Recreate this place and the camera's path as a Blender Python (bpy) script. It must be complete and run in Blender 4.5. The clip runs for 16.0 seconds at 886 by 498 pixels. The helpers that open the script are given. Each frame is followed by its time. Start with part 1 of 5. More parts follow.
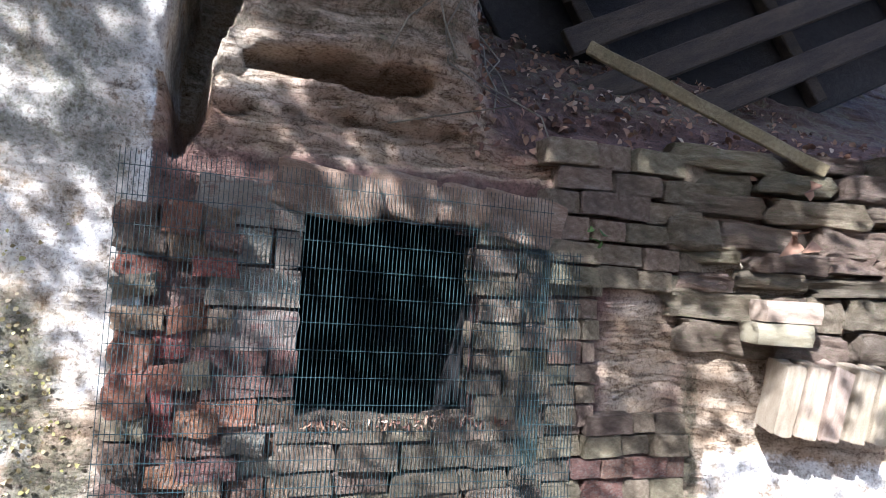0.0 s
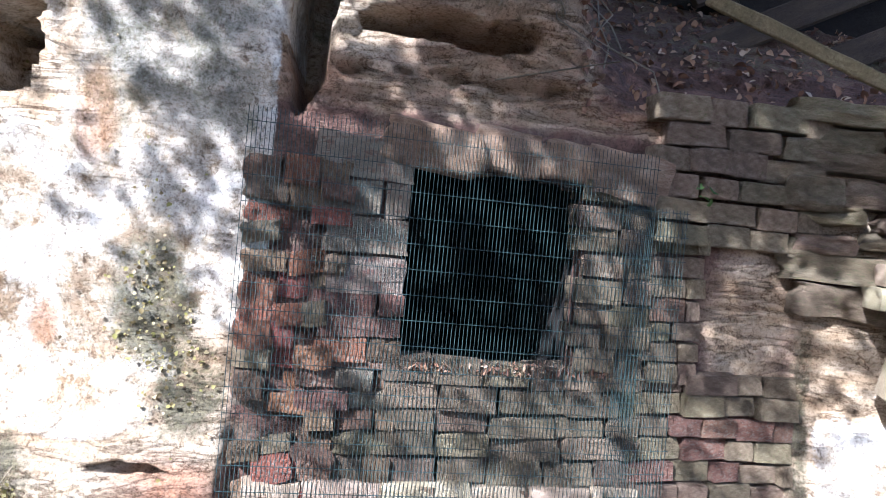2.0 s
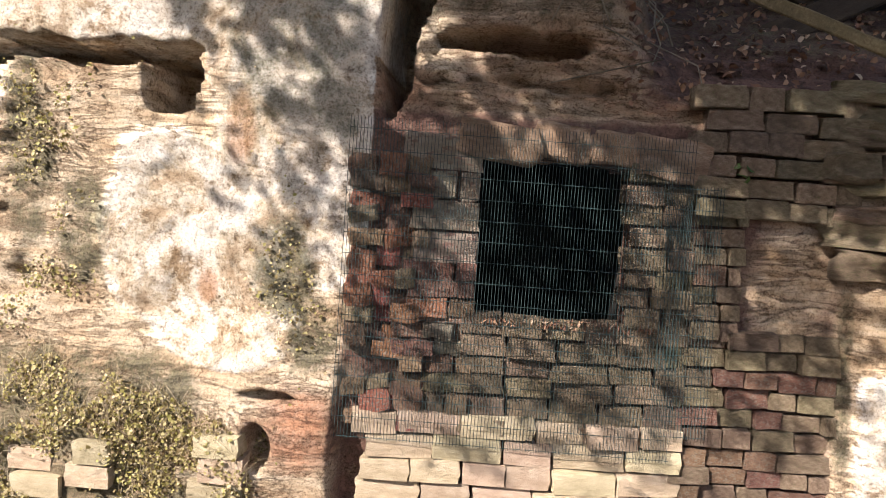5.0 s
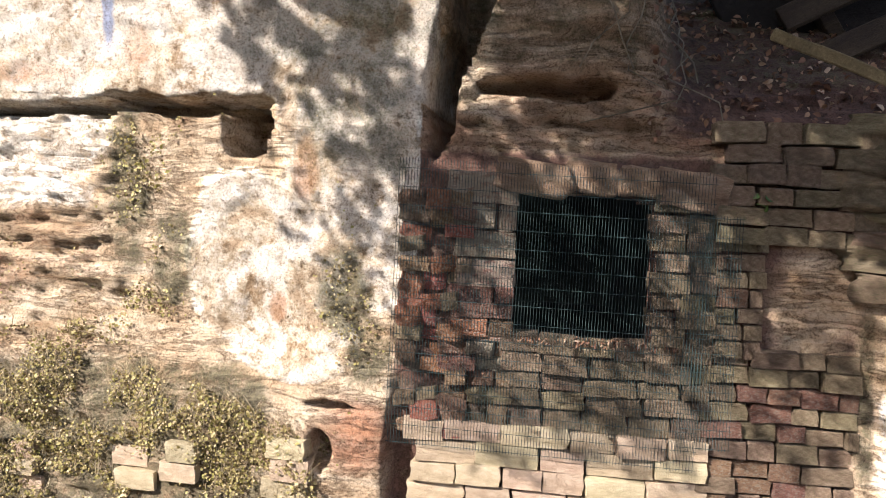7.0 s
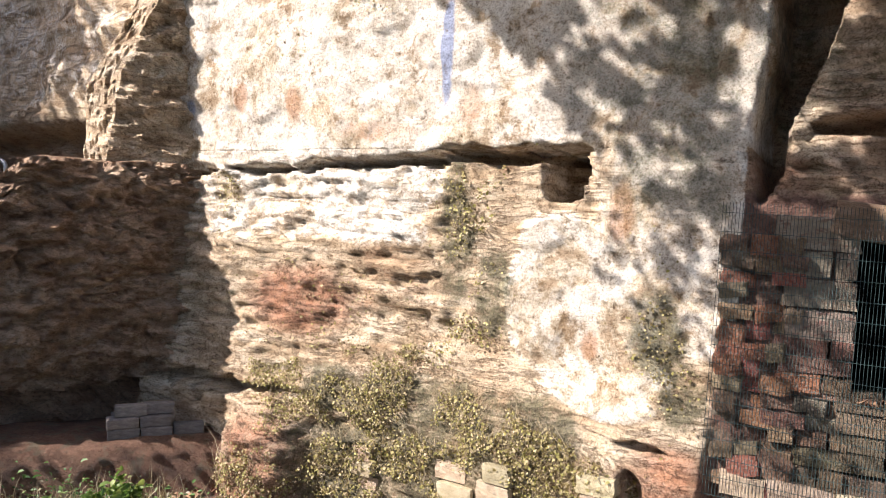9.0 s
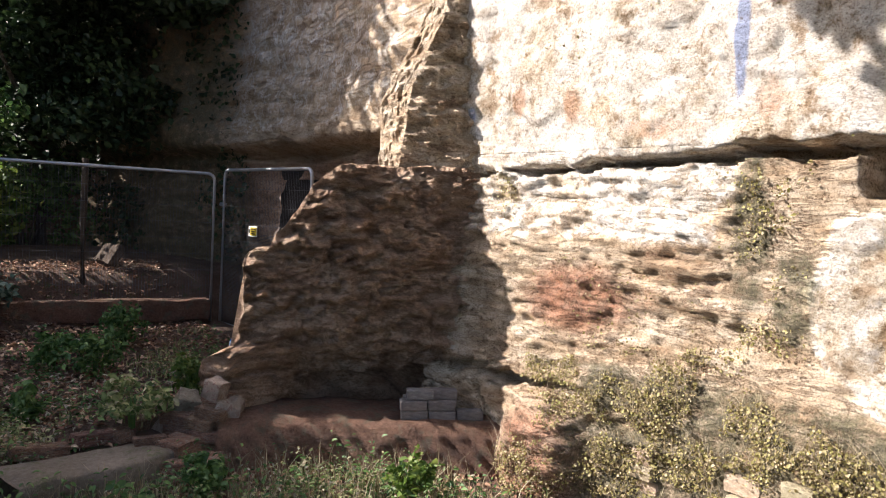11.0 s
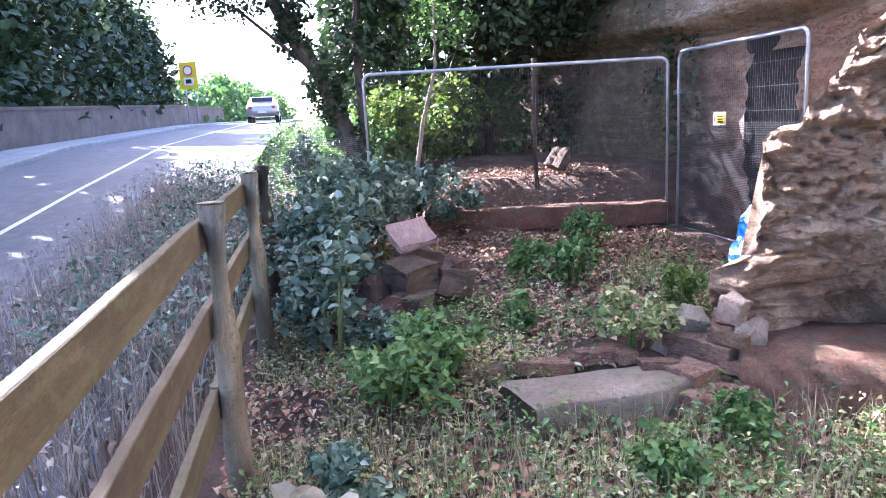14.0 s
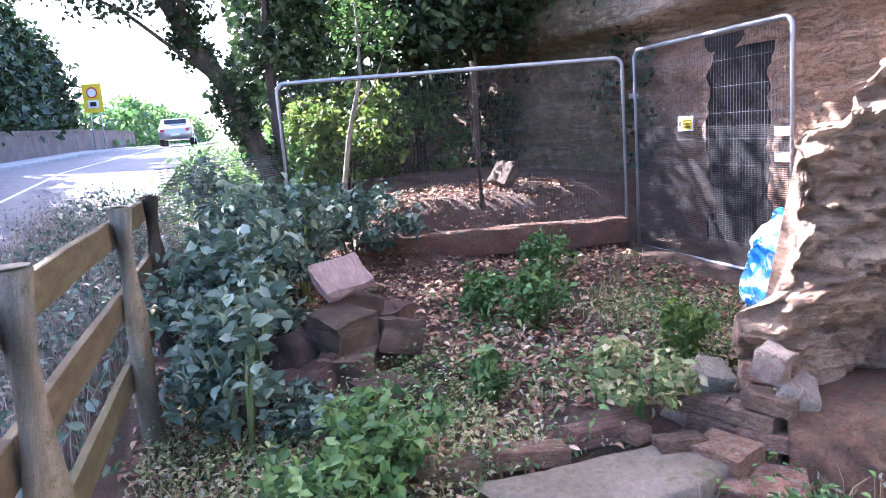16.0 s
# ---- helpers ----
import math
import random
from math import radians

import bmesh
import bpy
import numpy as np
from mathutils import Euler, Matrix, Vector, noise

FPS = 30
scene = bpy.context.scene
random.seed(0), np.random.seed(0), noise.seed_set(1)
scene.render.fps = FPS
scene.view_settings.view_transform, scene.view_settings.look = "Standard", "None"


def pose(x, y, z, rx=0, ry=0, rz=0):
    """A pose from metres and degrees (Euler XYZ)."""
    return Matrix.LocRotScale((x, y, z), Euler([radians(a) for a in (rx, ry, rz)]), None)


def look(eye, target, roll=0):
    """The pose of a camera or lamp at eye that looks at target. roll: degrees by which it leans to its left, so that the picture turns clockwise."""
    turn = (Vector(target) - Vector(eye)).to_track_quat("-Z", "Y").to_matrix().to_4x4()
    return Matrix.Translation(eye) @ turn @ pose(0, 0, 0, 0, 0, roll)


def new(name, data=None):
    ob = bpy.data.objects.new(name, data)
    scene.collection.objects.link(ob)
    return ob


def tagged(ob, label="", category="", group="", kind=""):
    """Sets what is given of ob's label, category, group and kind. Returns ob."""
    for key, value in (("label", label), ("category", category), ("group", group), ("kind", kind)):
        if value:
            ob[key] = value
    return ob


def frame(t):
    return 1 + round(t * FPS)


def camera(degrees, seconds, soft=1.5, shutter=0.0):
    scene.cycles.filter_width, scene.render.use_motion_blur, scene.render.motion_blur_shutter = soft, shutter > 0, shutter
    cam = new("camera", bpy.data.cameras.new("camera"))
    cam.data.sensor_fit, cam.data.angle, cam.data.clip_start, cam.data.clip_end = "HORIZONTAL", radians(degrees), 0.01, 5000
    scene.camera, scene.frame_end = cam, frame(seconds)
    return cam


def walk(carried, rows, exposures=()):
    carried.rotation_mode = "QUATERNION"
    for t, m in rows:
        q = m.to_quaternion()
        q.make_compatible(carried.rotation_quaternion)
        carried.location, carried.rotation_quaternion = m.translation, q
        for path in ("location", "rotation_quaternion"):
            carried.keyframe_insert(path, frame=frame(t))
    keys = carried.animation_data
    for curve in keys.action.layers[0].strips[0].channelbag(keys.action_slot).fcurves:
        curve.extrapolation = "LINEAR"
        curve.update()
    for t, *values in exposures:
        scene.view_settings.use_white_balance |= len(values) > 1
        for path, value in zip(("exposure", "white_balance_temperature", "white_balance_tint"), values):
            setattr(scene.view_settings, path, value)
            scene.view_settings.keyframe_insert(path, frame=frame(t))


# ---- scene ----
cam = camera(65.1, 16.0, soft=1.0)
METRES, EYE, TILT, LEAN, TURN = 4.4, 1.65, 0.0, 0.0, -20.5
ROWS = [
    (0.0, 0.0, 0.0, 0.0, -0.1, 1.63, -3.46),
    (0.5, -0.0023, -0.0003, -0.0002, 1.39, 1.44, -4.52),
    (1.0, 0.0004, -0.0063, 0.0009, 1.93, 1.41, -3.98),
    (1.5, 0.0012, -0.0138, 0.0005, 4.19, 0.79, -3.58),
    (2.0, 0.0214, -0.0207, -0.006, 10.31, -2.26, -4.79),
    (2.5, 0.0307, -0.0266, -0.0134, 13.92, -7.36, -4.58),
    (3.0, 0.0306, -0.0379, -0.0066, 20.58, -6.33, -2.75),
    (3.5, 0.0388, -0.056, -0.0059, 23.25, -3.41, -0.57),
    (4.0, 0.0544, -0.0756, -0.0053, 22.18, -2.57, -1.99),
    (4.5, 0.0842, -0.1046, -0.0118, 21.21, -3.91, -3.3),
    (7.0, 0.1717, -0.1918, 0.0168, 27.07, -3.42, -2.5),
    (7.5, 0.1587, -0.2093, 0.0141, 35.53, -1.79, -2.61),
    (8.0, 0.1535, -0.2242, 0.0155, 39.85, -0.0, -2.34),
    (8.5, 0.1465, -0.239, 0.0233, 44.0, -0.88, -2.89),
    (11.0, 0.1209, -0.3088, 0.0242, 68.17, -2.94, -3.05),
    (11.5, 0.1041, -0.3197, 0.0155, 74.27, -4.47, -2.9),
    (12.0, 0.0625, -0.334, 0.0039, 81.19, -6.82, -1.92),
    (12.5, -0.0048, -0.3578, -0.0153, 91.4, -12.55, -0.55),
    (13.0, -0.0351, -0.3669, -0.0086, 96.88, -13.58, -0.63),
    (13.5, -0.0592, -0.3864, -0.0116, 101.4, -12.56, 0.13),
    (14.0, -0.1212, -0.433, -0.016, 99.91, -10.83, 2.82),
    (14.5, -0.1714, -0.4544, -0.0192, 99.12, -12.04, 1.76),
    (15.0, -0.2501, -0.4658, -0.0287, 97.87, -10.36, 3.5),
    (15.5, -0.3095, -0.4786, -0.033, 98.24, -11.01, 0.98),
    (16.0, -0.3677, -0.4892, -0.0272, 93.72, -9.8, 4.3),
]
walk(cam, [(t, pose(0, 0, EYE, TILT, LEAN, TURN) @ pose(METRES * x, METRES * y, METRES * z, 90 + pitch, roll, yaw)) for t, x, y, z, yaw, pitch, roll in ROWS],
     exposures=[(0, 1.88, 5200, 16), (2.2, 1.85, 5200, 16), (3.0, 1.3, 6600, 18), (11.3, 1.3, 6300, 18), (12.0, 2.05, 6700, 20), (12.5, 2.5, 6900, 20), (13.0, 3.25, 5500, 26), (16.0, 3.5, 5400, 28)])

# ---- world, sun and exposure ----
SUN_DIR = Vector((-0.60, -0.56, 0.60)).normalized()     # towards the sun
world = bpy.data.worlds.new("sky")
scene.world = world
world.use_nodes = True
wn = world.node_tree
sky = wn.nodes.new("ShaderNodeTexSky")
sky.sky_type = 'NISHITA'
sky.sun_disc = False
sky.sun_elevation = math.asin(SUN_DIR.z)
sky.sun_rotation = math.atan2(SUN_DIR.x, SUN_DIR.y)
sky.dust_density = 3.0
wn.links.new(sky.outputs[0], wn.nodes["Background"].inputs[0])
wn.nodes["Background"].inputs[1].default_value = 0.115
sun_data = bpy.data.lights.new("sun", 'SUN')
sun_data.energy, sun_data.angle, sun_data.color = 5.0, radians(0.5), (1.0, 0.93, 0.82)
sun = new("sun", sun_data)
sun.matrix_world = look(SUN_DIR * 50, (0, 0, 0))

# ---- noise on arrays ----


def vnoise(x, y, z, seed=0):
    x, y, z = np.broadcast_arrays(np.asarray(x, float), np.asarray(y, float), np.asarray(z, float))
    xi, yi, zi = np.floor(x).astype(np.int64), np.floor(y).astype(np.int64), np.floor(z).astype(np.int64)
    fx, fy, fz = x - xi, y - yi, z - zi
    fx, fy, fz = (f * f * (3 - 2 * f) for f in (fx, fy, fz))

    def h(a, b, c):
        n = (a * 374761393 + b * 668265263 + c * 2147483647 + seed * 974634599) & 0xffffffff
        n = ((n ^ (n >> 13)) * 1274126177) & 0xffffffff
        n = ((n ^ (n >> 15)) * 2246822519) & 0xffffffff
        return ((n ^ (n >> 16)) & 0xffff) / 65535.0
    out = 0
    for dx in (0, 1):
        for dy in (0, 1):
            for dz in (0, 1):
                w = (fx if dx else 1 - fx) * (fy if dy else 1 - fy) * (fz if dz else 1 - fz)
                out = out + w * h(xi + dx, yi + dy, zi + dz)
    return out * 2 - 1


def fbm(x, y, z, octaves=4, seed=0):
    out, amp, f = 0, 0.5, 1.0
    for i in range(octaves):
        out = out + amp * vnoise(x * f, y * f, z * f, seed + i * 17)
        amp, f = amp * 0.5, f * 2.03
    return out


def smooth(a, b, v):
    t = np.clip((np.asarray(v, float) - a) / (b - a), 0, 1)
    return t * t * (3 - 2 * t)


# ---- materials ----


def node(nt, kind, **inputs):
    n = nt.nodes.new(kind)
    for k, v in inputs.items():
        n.inputs[k].default_value = v
    return n


def ramp(nt, src, stops):
    r = nt.nodes.new("ShaderNodeValToRGB")
    el = r.color_ramp.elements
    while len(el) < len(stops):
        el.new(0.5)
    for e, (p, c) in zip(el, stops):
        e.position, e.color = p, (*c, 1)
    nt.links.new(src, r.inputs[0])
    return r.outputs[0]


def mixc(nt, fac, a, b, blend='MIX'):
    m = nt.nodes.new("ShaderNodeMix")
    m.data_type, m.blend_type = 'RGBA', blend
    for sock, v in ((m.inputs[0], fac), (m.inputs[6], a), (m.inputs[7], b)):
        if hasattr(v, "links"):
            nt.links.new(v, sock)
        elif isinstance(v, (int, float)):
            sock.default_value = v
        else:
            sock.default_value = (*v, 1)
    return m.outputs[2]


def noise_tex(nt, vec, scale, detail=6, rough=0.6, distort=0.0):
    n = node(nt, "ShaderNodeTexNoise", Scale=scale, Detail=detail, Roughness=rough, Distortion=distort)
    nt.links.new(vec, n.inputs["Vector"])
    return n.outputs[0]


def maths(nt, op, a, b=0.0, c=0.0, clamp=False):
    m = nt.nodes.new("ShaderNodeMath")
    m.operation, m.use_clamp = op, clamp
    for sock, v in zip(m.inputs, (a, b, c)):
        if hasattr(v, "links"):
            nt.links.new(v, sock)
        else:
            sock.default_value = v
    return m.outputs[0]


def start_mat(name, rough=0.9):
    m = bpy.data.materials.new(name)
    m.use_nodes = True
    nt = m.node_tree
    b = nt.nodes["Principled BSDF"]
    b.inputs["Roughness"].default_value = rough
    return m, nt, b, nt.nodes.new("ShaderNodeTexCoord").outputs["Object"]


def stretch(nt, vec, s):
    mp = nt.nodes.new("ShaderNodeMapping")
    mp.inputs["Scale"].default_value = s
    nt.links.new(vec, mp.inputs[0])
    return mp.outputs[0]


def bump(nt, b, height, strength, distance=0.02):
    bn = nt.nodes.new("ShaderNodeBump")
    bn.inputs["Strength"].default_value, bn.inputs["Distance"].default_value = strength, distance
    nt.links.new(height, bn.inputs["Height"])
    nt.links.new(bn.outputs[0], b.inputs["Normal"])


def rough_mat(name, dark, mid, light, scale=6.0, aniso=(1, 1, 1), rough=0.9, relief=0.6, vary=0.0, distance=0.02, metal=0.0, stain=None, moss=None, beds=0.0):
    """A grained surface: three tones on two scales, stains, moss, relief; vary: each object its own tone."""
    m, nt, b, obj = start_mat(name, rough)
    b.inputs["Metallic"].default_value = metal
    v = stretch(nt, obj, aniso)
    big, fine = noise_tex(nt, v, scale * 0.35, 4), noise_tex(nt, v, scale * 5, 8, 0.7)
    mixn = maths(nt, 'ADD', maths(nt, 'MULTIPLY', big, 0.55), maths(nt, 'MULTIPLY', fine, 0.45))
    col = ramp(nt, mixn, [(0.30, dark), (0.5, mid), (0.68, light)])
    if stain:
        s = ramp(nt, noise_tex(nt, v, scale * 0.8, 5, 0.65, 0.6), [(0.52, (0, 0, 0)), (0.62, (1, 1, 1))])
        col = mixc(nt, s, col, stain)
    if moss:
        s = ramp(nt, noise_tex(nt, obj, scale * 1.3, 7, 0.75), [(0.55, (0, 0, 0)), (0.63, (1, 1, 1))])
        col = mixc(nt, s, col, moss)
    if beds:
        layer = noise_tex(nt, stretch(nt, obj, (1, 1, 3.2)), scale * 0.55, 8, 0.7, 1.2)
        gap = maths(nt, 'ABSOLUTE', maths(nt, 'SUBTRACT', layer, 0.5))
        col = mixc(nt, beds, col, ramp(nt, gap, [(0.0, (0.2, 0.15, 0.12)), (0.006, (0.6, 0.55, 0.5)), (0.012, (1, 1, 1))]), 'MULTIPLY')
        col = mixc(nt, beds, col, ramp(nt, layer, [(0.35, (0.62, 0.50, 0.42)), (0.55, (1, 1, 1)), (0.7, (1, 0.93, 0.85))]), 'MULTIPLY')
    pits = ramp(nt, noise_tex(nt, obj, scale * 6, 5, 0.8, 0.6), [(0.35, (0.38, 0.34, 0.30)), (0.45, (1, 1, 1))])
    col = mixc(nt, 0.7 * min(1.0, relief), col, pits, 'MULTIPLY')
    if vary:
        info = nt.nodes.new("ShaderNodeObjectInfo")
        hsv = nt.nodes.new("ShaderNodeHueSaturation")
        nt.links.new(maths(nt, 'MULTIPLY_ADD', info.outputs["Random"], 0.05, 0.475), hsv.inputs["Hue"])
        rnd = maths(nt, 'FRACT', maths(nt, 'MULTIPLY', info.outputs["Random"], 7.31))
        nt.links.new(maths(nt, 'MULTIPLY_ADD', rnd, vary, 1 - vary / 2), hsv.inputs["Value"])
        nt.links.new(col, hsv.inputs["Color"])
        col = hsv.outputs[0]
    nt.links.new(col, b.inputs["Base Color"])
    crag = noise_tex(nt, v, scale * 1.7, 10, 0.82)
    height = maths(nt, 'ADD', maths(nt, 'ADD', fine, maths(nt, 'MULTIPLY', crag, 2.0)), maths(nt, 'MULTIPLY', big, 1.5))
    if beds:
        notch = maths(nt, 'MINIMUM', maths(nt, 'MULTIPLY', gap, 30.0), 1.0)
        height = maths(nt, 'ADD', height, maths(nt, 'MULTIPLY', notch, 0.7))
    bump(nt, b, height, relief, distance)
    return m


def leaf_mat(name, stops, trans=0.35, rough=0.55):
    """Leaves: each its own tone, some light through them."""
    m, nt, b, obj = start_mat(name, rough)
    geo = nt.nodes.new("ShaderNodeNewGeometry")
    col = ramp(nt, geo.outputs["Random Per Island"], stops)
    col = mixc(nt, 0.35, col, ramp(nt, noise_tex(nt, obj, 40, 3), [(0.3, (0.4, 0.4, 0.4)), (0.7, (1, 1, 1))]), 'MULTIPLY')
    nt.links.new(col, b.inputs["Base Color"])
    tr = nt.nodes.new("ShaderNodeBsdfTranslucent")
    nt.links.new(col, tr.inputs[0])
    mx = nt.nodes.new("ShaderNodeMixShader")
    mx.inputs[0].default_value = trans
    nt.links.new(b.outputs[0], mx.inputs[1])
    nt.links.new(tr.outputs[0], mx.inputs[2])
    nt.links.new(mx.outputs[0], nt.nodes["Material Output"].inputs[0])
    return m


def cliff_mat():
    """Sandstone with old lime plaster, lichen, red rock, ochre and faded paint; the patches lie in the attributes zone and zone2."""
    m, nt, b, obj = start_mat("cliff_face", 0.92)
    strata = stretch(nt, obj, (1, 1, 4.5))
    big, mid, fine = noise_tex(nt, strata, 1.6, 5, 0.65, 0.4), noise_tex(nt, obj, 7, 8, 0.72), noise_tex(nt, obj, 55, 6, 0.75)
    bands = noise_tex(nt, stretch(nt, obj, (0.8, 0.8, 14)), 3, 8, 0.7, 0.3)
    stone = ramp(nt, maths(nt, 'ADD', maths(nt, 'ADD', maths(nt, 'MULTIPLY', big, 0.5), maths(nt, 'MULTIPLY', mid, 0.3)), maths(nt, 'MULTIPLY', bands, 0.2)),
                 [(0.30, (0.17, 0.10, 0.062)), (0.40, (0.42, 0.29, 0.175)), (0.49, (0.60, 0.47, 0.325)), (0.60, (0.74, 0.64, 0.50))])
    zone, zone2 = (nt.nodes.new("ShaderNodeAttribute") for _ in range(2))
    zone.attribute_name, zone2.attribute_name = "zone", "zone2"
    z1, z2 = nt.nodes.new("ShaderNodeSeparateColor"), nt.nodes.new("ShaderNodeSeparateColor")
    nt.links.new(zone.outputs["Color"], z1.inputs[0])
    nt.links.new(zone2.outputs["Color"], z2.inputs[0])
    rag = maths(nt, 'MULTIPLY', maths(nt, 'SUBTRACT', maths(nt, 'ADD', maths(nt, 'MULTIPLY', mid, 0.65), maths(nt, 'MULTIPLY', fine, 0.35)), 0.5), 2.6)

    def mask(sock, soft=0.12, ragged=1.0):
        v = maths(nt, 'ADD', sock, maths(nt, 'MULTIPLY', rag, 0.5 * ragged))
        mr = nt.nodes.new("ShaderNodeMapRange")
        mr.inputs[1].default_value, mr.inputs[2].default_value = 0.5 - soft, 0.5 + soft
        nt.links.new(v, mr.inputs[0])
        return mr.outputs[0]
    red = ramp(nt, mid, [(0.3, (0.17, 0.06, 0.035)), (0.5, (0.33, 0.13, 0.07)), (0.68, (0.50, 0.25, 0.14))])
    col = mixc(nt, mask(z1.outputs[2], 0.3), stone, red)
    earth = ramp(nt, mid, [(0.3, (0.05, 0.028, 0.022)), (0.5, (0.13, 0.07, 0.055)), (0.7, (0.26, 0.15, 0.11))])
    col = mixc(nt, mask(z2.outputs[2], 0.25), col, earth)
    plaster = ramp(nt, maths(nt, 'ADD', maths(nt, 'MULTIPLY', mid, 0.7), maths(nt, 'MULTIPLY', fine, 0.3)),
                   [(0.30, (0.30, 0.245, 0.18)), (0.40, (0.48, 0.42, 0.34)), (0.485, (0.72, 0.67, 0.59)), (0.58, (0.87, 0.85, 0.80))])
    col = mixc(nt, mask(z1.outputs[0], 0.08), col, plaster)
    och = ramp(nt, fine, [(0.3, (0.42, 0.20, 0.10)), (0.7, (0.62, 0.36, 0.20))])
    col = mixc(nt, maths(nt, 'MULTIPLY', mask(z2.outputs[1], 0.12), 0.75), col, och)
    col = mixc(nt, maths(nt, 'MULTIPLY', mask(z2.outputs[0], 0.2), 0.8), col, (0.22, 0.30, 0.52))
    pm = mask(z1.outputs[0], 0.2)
    flake = ramp(nt, noise_tex(nt, obj, 5.5, 9, 0.75, 0.15), [(0.37, (0.50, 0.40, 0.30)), (0.41, (0.84, 0.79, 0.73)), (0.46, (1, 1, 1))])
    col = mixc(nt, pm, col, mixc(nt, 1.0, col, flake, 'MULTIPLY'))
    tan = ramp(nt, noise_tex(nt, obj, 1.9, 8, 0.72, 0.5), [(0.38, (0.56, 0.45, 0.34)), (0.43, (0.84, 0.77, 0.66)), (0.49, (1, 1, 1))])
    col = mixc(nt, pm, col, mixc(nt, 1.0, col, tan, 'MULTIPLY'))
    layer = noise_tex(nt, stretch(nt, obj, (1, 1, 3.8)), 2.4, 8, 0.7, 1.0)
    gap = maths(nt, 'ABSOLUTE', maths(nt, 'SUBTRACT', layer, 0.5))
    bare = maths(nt, 'SUBTRACT', 1.0, mask(z2.outputs[2], 0.2))
    bare = maths(nt, 'MULTIPLY', bare, maths(nt, 'MULTIPLY_ADD', mask(z1.outputs[0], 0.25, 0.3), -0.85, 1.0))
    col = mixc(nt, bare, col, mixc(nt, 1.0, col, ramp(nt, gap, [(0.0, (0.25, 0.18, 0.13)), (0.005, (0.65, 0.57, 0.5)), (0.011, (1, 1, 1))]), 'MULTIPLY'))
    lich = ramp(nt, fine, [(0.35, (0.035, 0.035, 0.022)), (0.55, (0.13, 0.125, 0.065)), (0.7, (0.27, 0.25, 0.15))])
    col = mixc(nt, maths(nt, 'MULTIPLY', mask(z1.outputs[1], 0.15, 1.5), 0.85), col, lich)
    pits = ramp(nt, noise_tex(nt, obj, 28, 5, 0.8, 0.5), [(0.36, (0.35, 0.3, 0.26)), (0.44, (1, 1, 1))])
    col = mixc(nt, 0.8, col, pits, 'MULTIPLY')
    grit = ramp(nt, noise_tex(nt, obj, 85, 5, 0.8), [(0.38, (0.30, 0.26, 0.22)), (0.48, (0.9, 0.88, 0.85)), (0.55, (1, 1, 1))])
    col = mixc(nt, 0.75, col, grit, 'MULTIPLY')
    nt.links.new(col, b.inputs["Base Color"])
    h = maths(nt, 'ADD', maths(nt, 'ADD', maths(nt, 'MULTIPLY', bands, maths(nt, 'MULTIPLY_ADD', pm, -0.55, 0.6)), maths(nt, 'MULTIPLY', mid, maths(nt, 'MULTIPLY_ADD', pm, -0.7, 1.5))), maths(nt, 'MULTIPLY', fine, 0.7))
    notch = maths(nt, 'MULTIPLY', maths(nt, 'MINIMUM', maths(nt, 'MULTIPLY', gap, 30.0), 1.0), bare)
    bump(nt, b, maths(nt, 'ADD', h, maths(nt, 'MULTIPLY', notch, 0.5)), 0.9, 0.035)
    return m


CLIFF = cliff_mat()
ROCK = rough_mat("brown_sandstone", (0.28, 0.16, 0.10), (0.63, 0.44, 0.30), (0.80, 0.66, 0.51), 6.0, (1, 1, 1.6), relief=0.9, distance=0.07, beds=0.7)
BENCH = rough_mat("red_sandstone", (0.10, 0.05, 0.032), (0.24, 0.128, 0.082), (0.38, 0.23, 0.155), 8, (1, 1, 1), relief=1.0, distance=0.05, stain=(0.20, 0.15, 0.10), beds=0.3)
BRICK = rough_mat("old_brick", (0.09, 0.042, 0.028), (0.28, 0.15, 0.095), (0.48, 0.32, 0.22), 14, relief=1.0, vary=0.7, stain=(0.34, 0.28, 0.22), moss=(0.10, 0.075, 0.055))
REDBRICK = rough_mat("red_brick", (0.16, 0.045, 0.025), (0.42, 0.15, 0.085), (0.55, 0.28, 0.19), 14, relief=1.0, vary=0.4, stain=(0.40, 0.32, 0.26))
RENDERED = rough_mat("rendered_stone", (0.16, 0.13, 0.10), (0.33, 0.28, 0.215), (0.50, 0.44, 0.36), 9, relief=0.8, vary=0.3, stain=(0.24, 0.15, 0.11))
PALE = rough_mat("pale_stone", (0.33, 0.25, 0.16), (0.52, 0.42, 0.29), (0.66, 0.57, 0.44), 8, relief=0.7, vary=0.35)
RUBBLE = rough_mat("wall_stone", (0.09, 0.06, 0.038), (0.30, 0.225, 0.145), (0.54, 0.45, 0.32), 12, relief=1.0, vary=0.6, moss=(0.19, 0.19, 0.085))
GREYBLOCK = rough_mat("grey_block", (0.10, 0.09, 0.085), (0.19, 0.17, 0.16), (0.30, 0.28, 0.26), 14, relief=0.5, vary=0.4)
SLAB = rough_mat("slab_stone", (0.08, 0.062, 0.046), (0.17, 0.14, 0.105), (0.27, 0.23, 0.18), 6, relief=0.7, moss=(0.12, 0.12, 0.06))
DARKSTONE = rough_mat("damp_stone", (0.04, 0.024, 0.018), (0.105, 0.066, 0.048), (0.20, 0.135, 0.10), 7, relief=0.9, vary=0.5)
PINKSTONE = rough_mat("pink_stone", (0.28, 0.17, 0.14), (0.45, 0.31, 0.27), (0.62, 0.50, 0.45), 9, (1, 4, 1), relief=0.9)
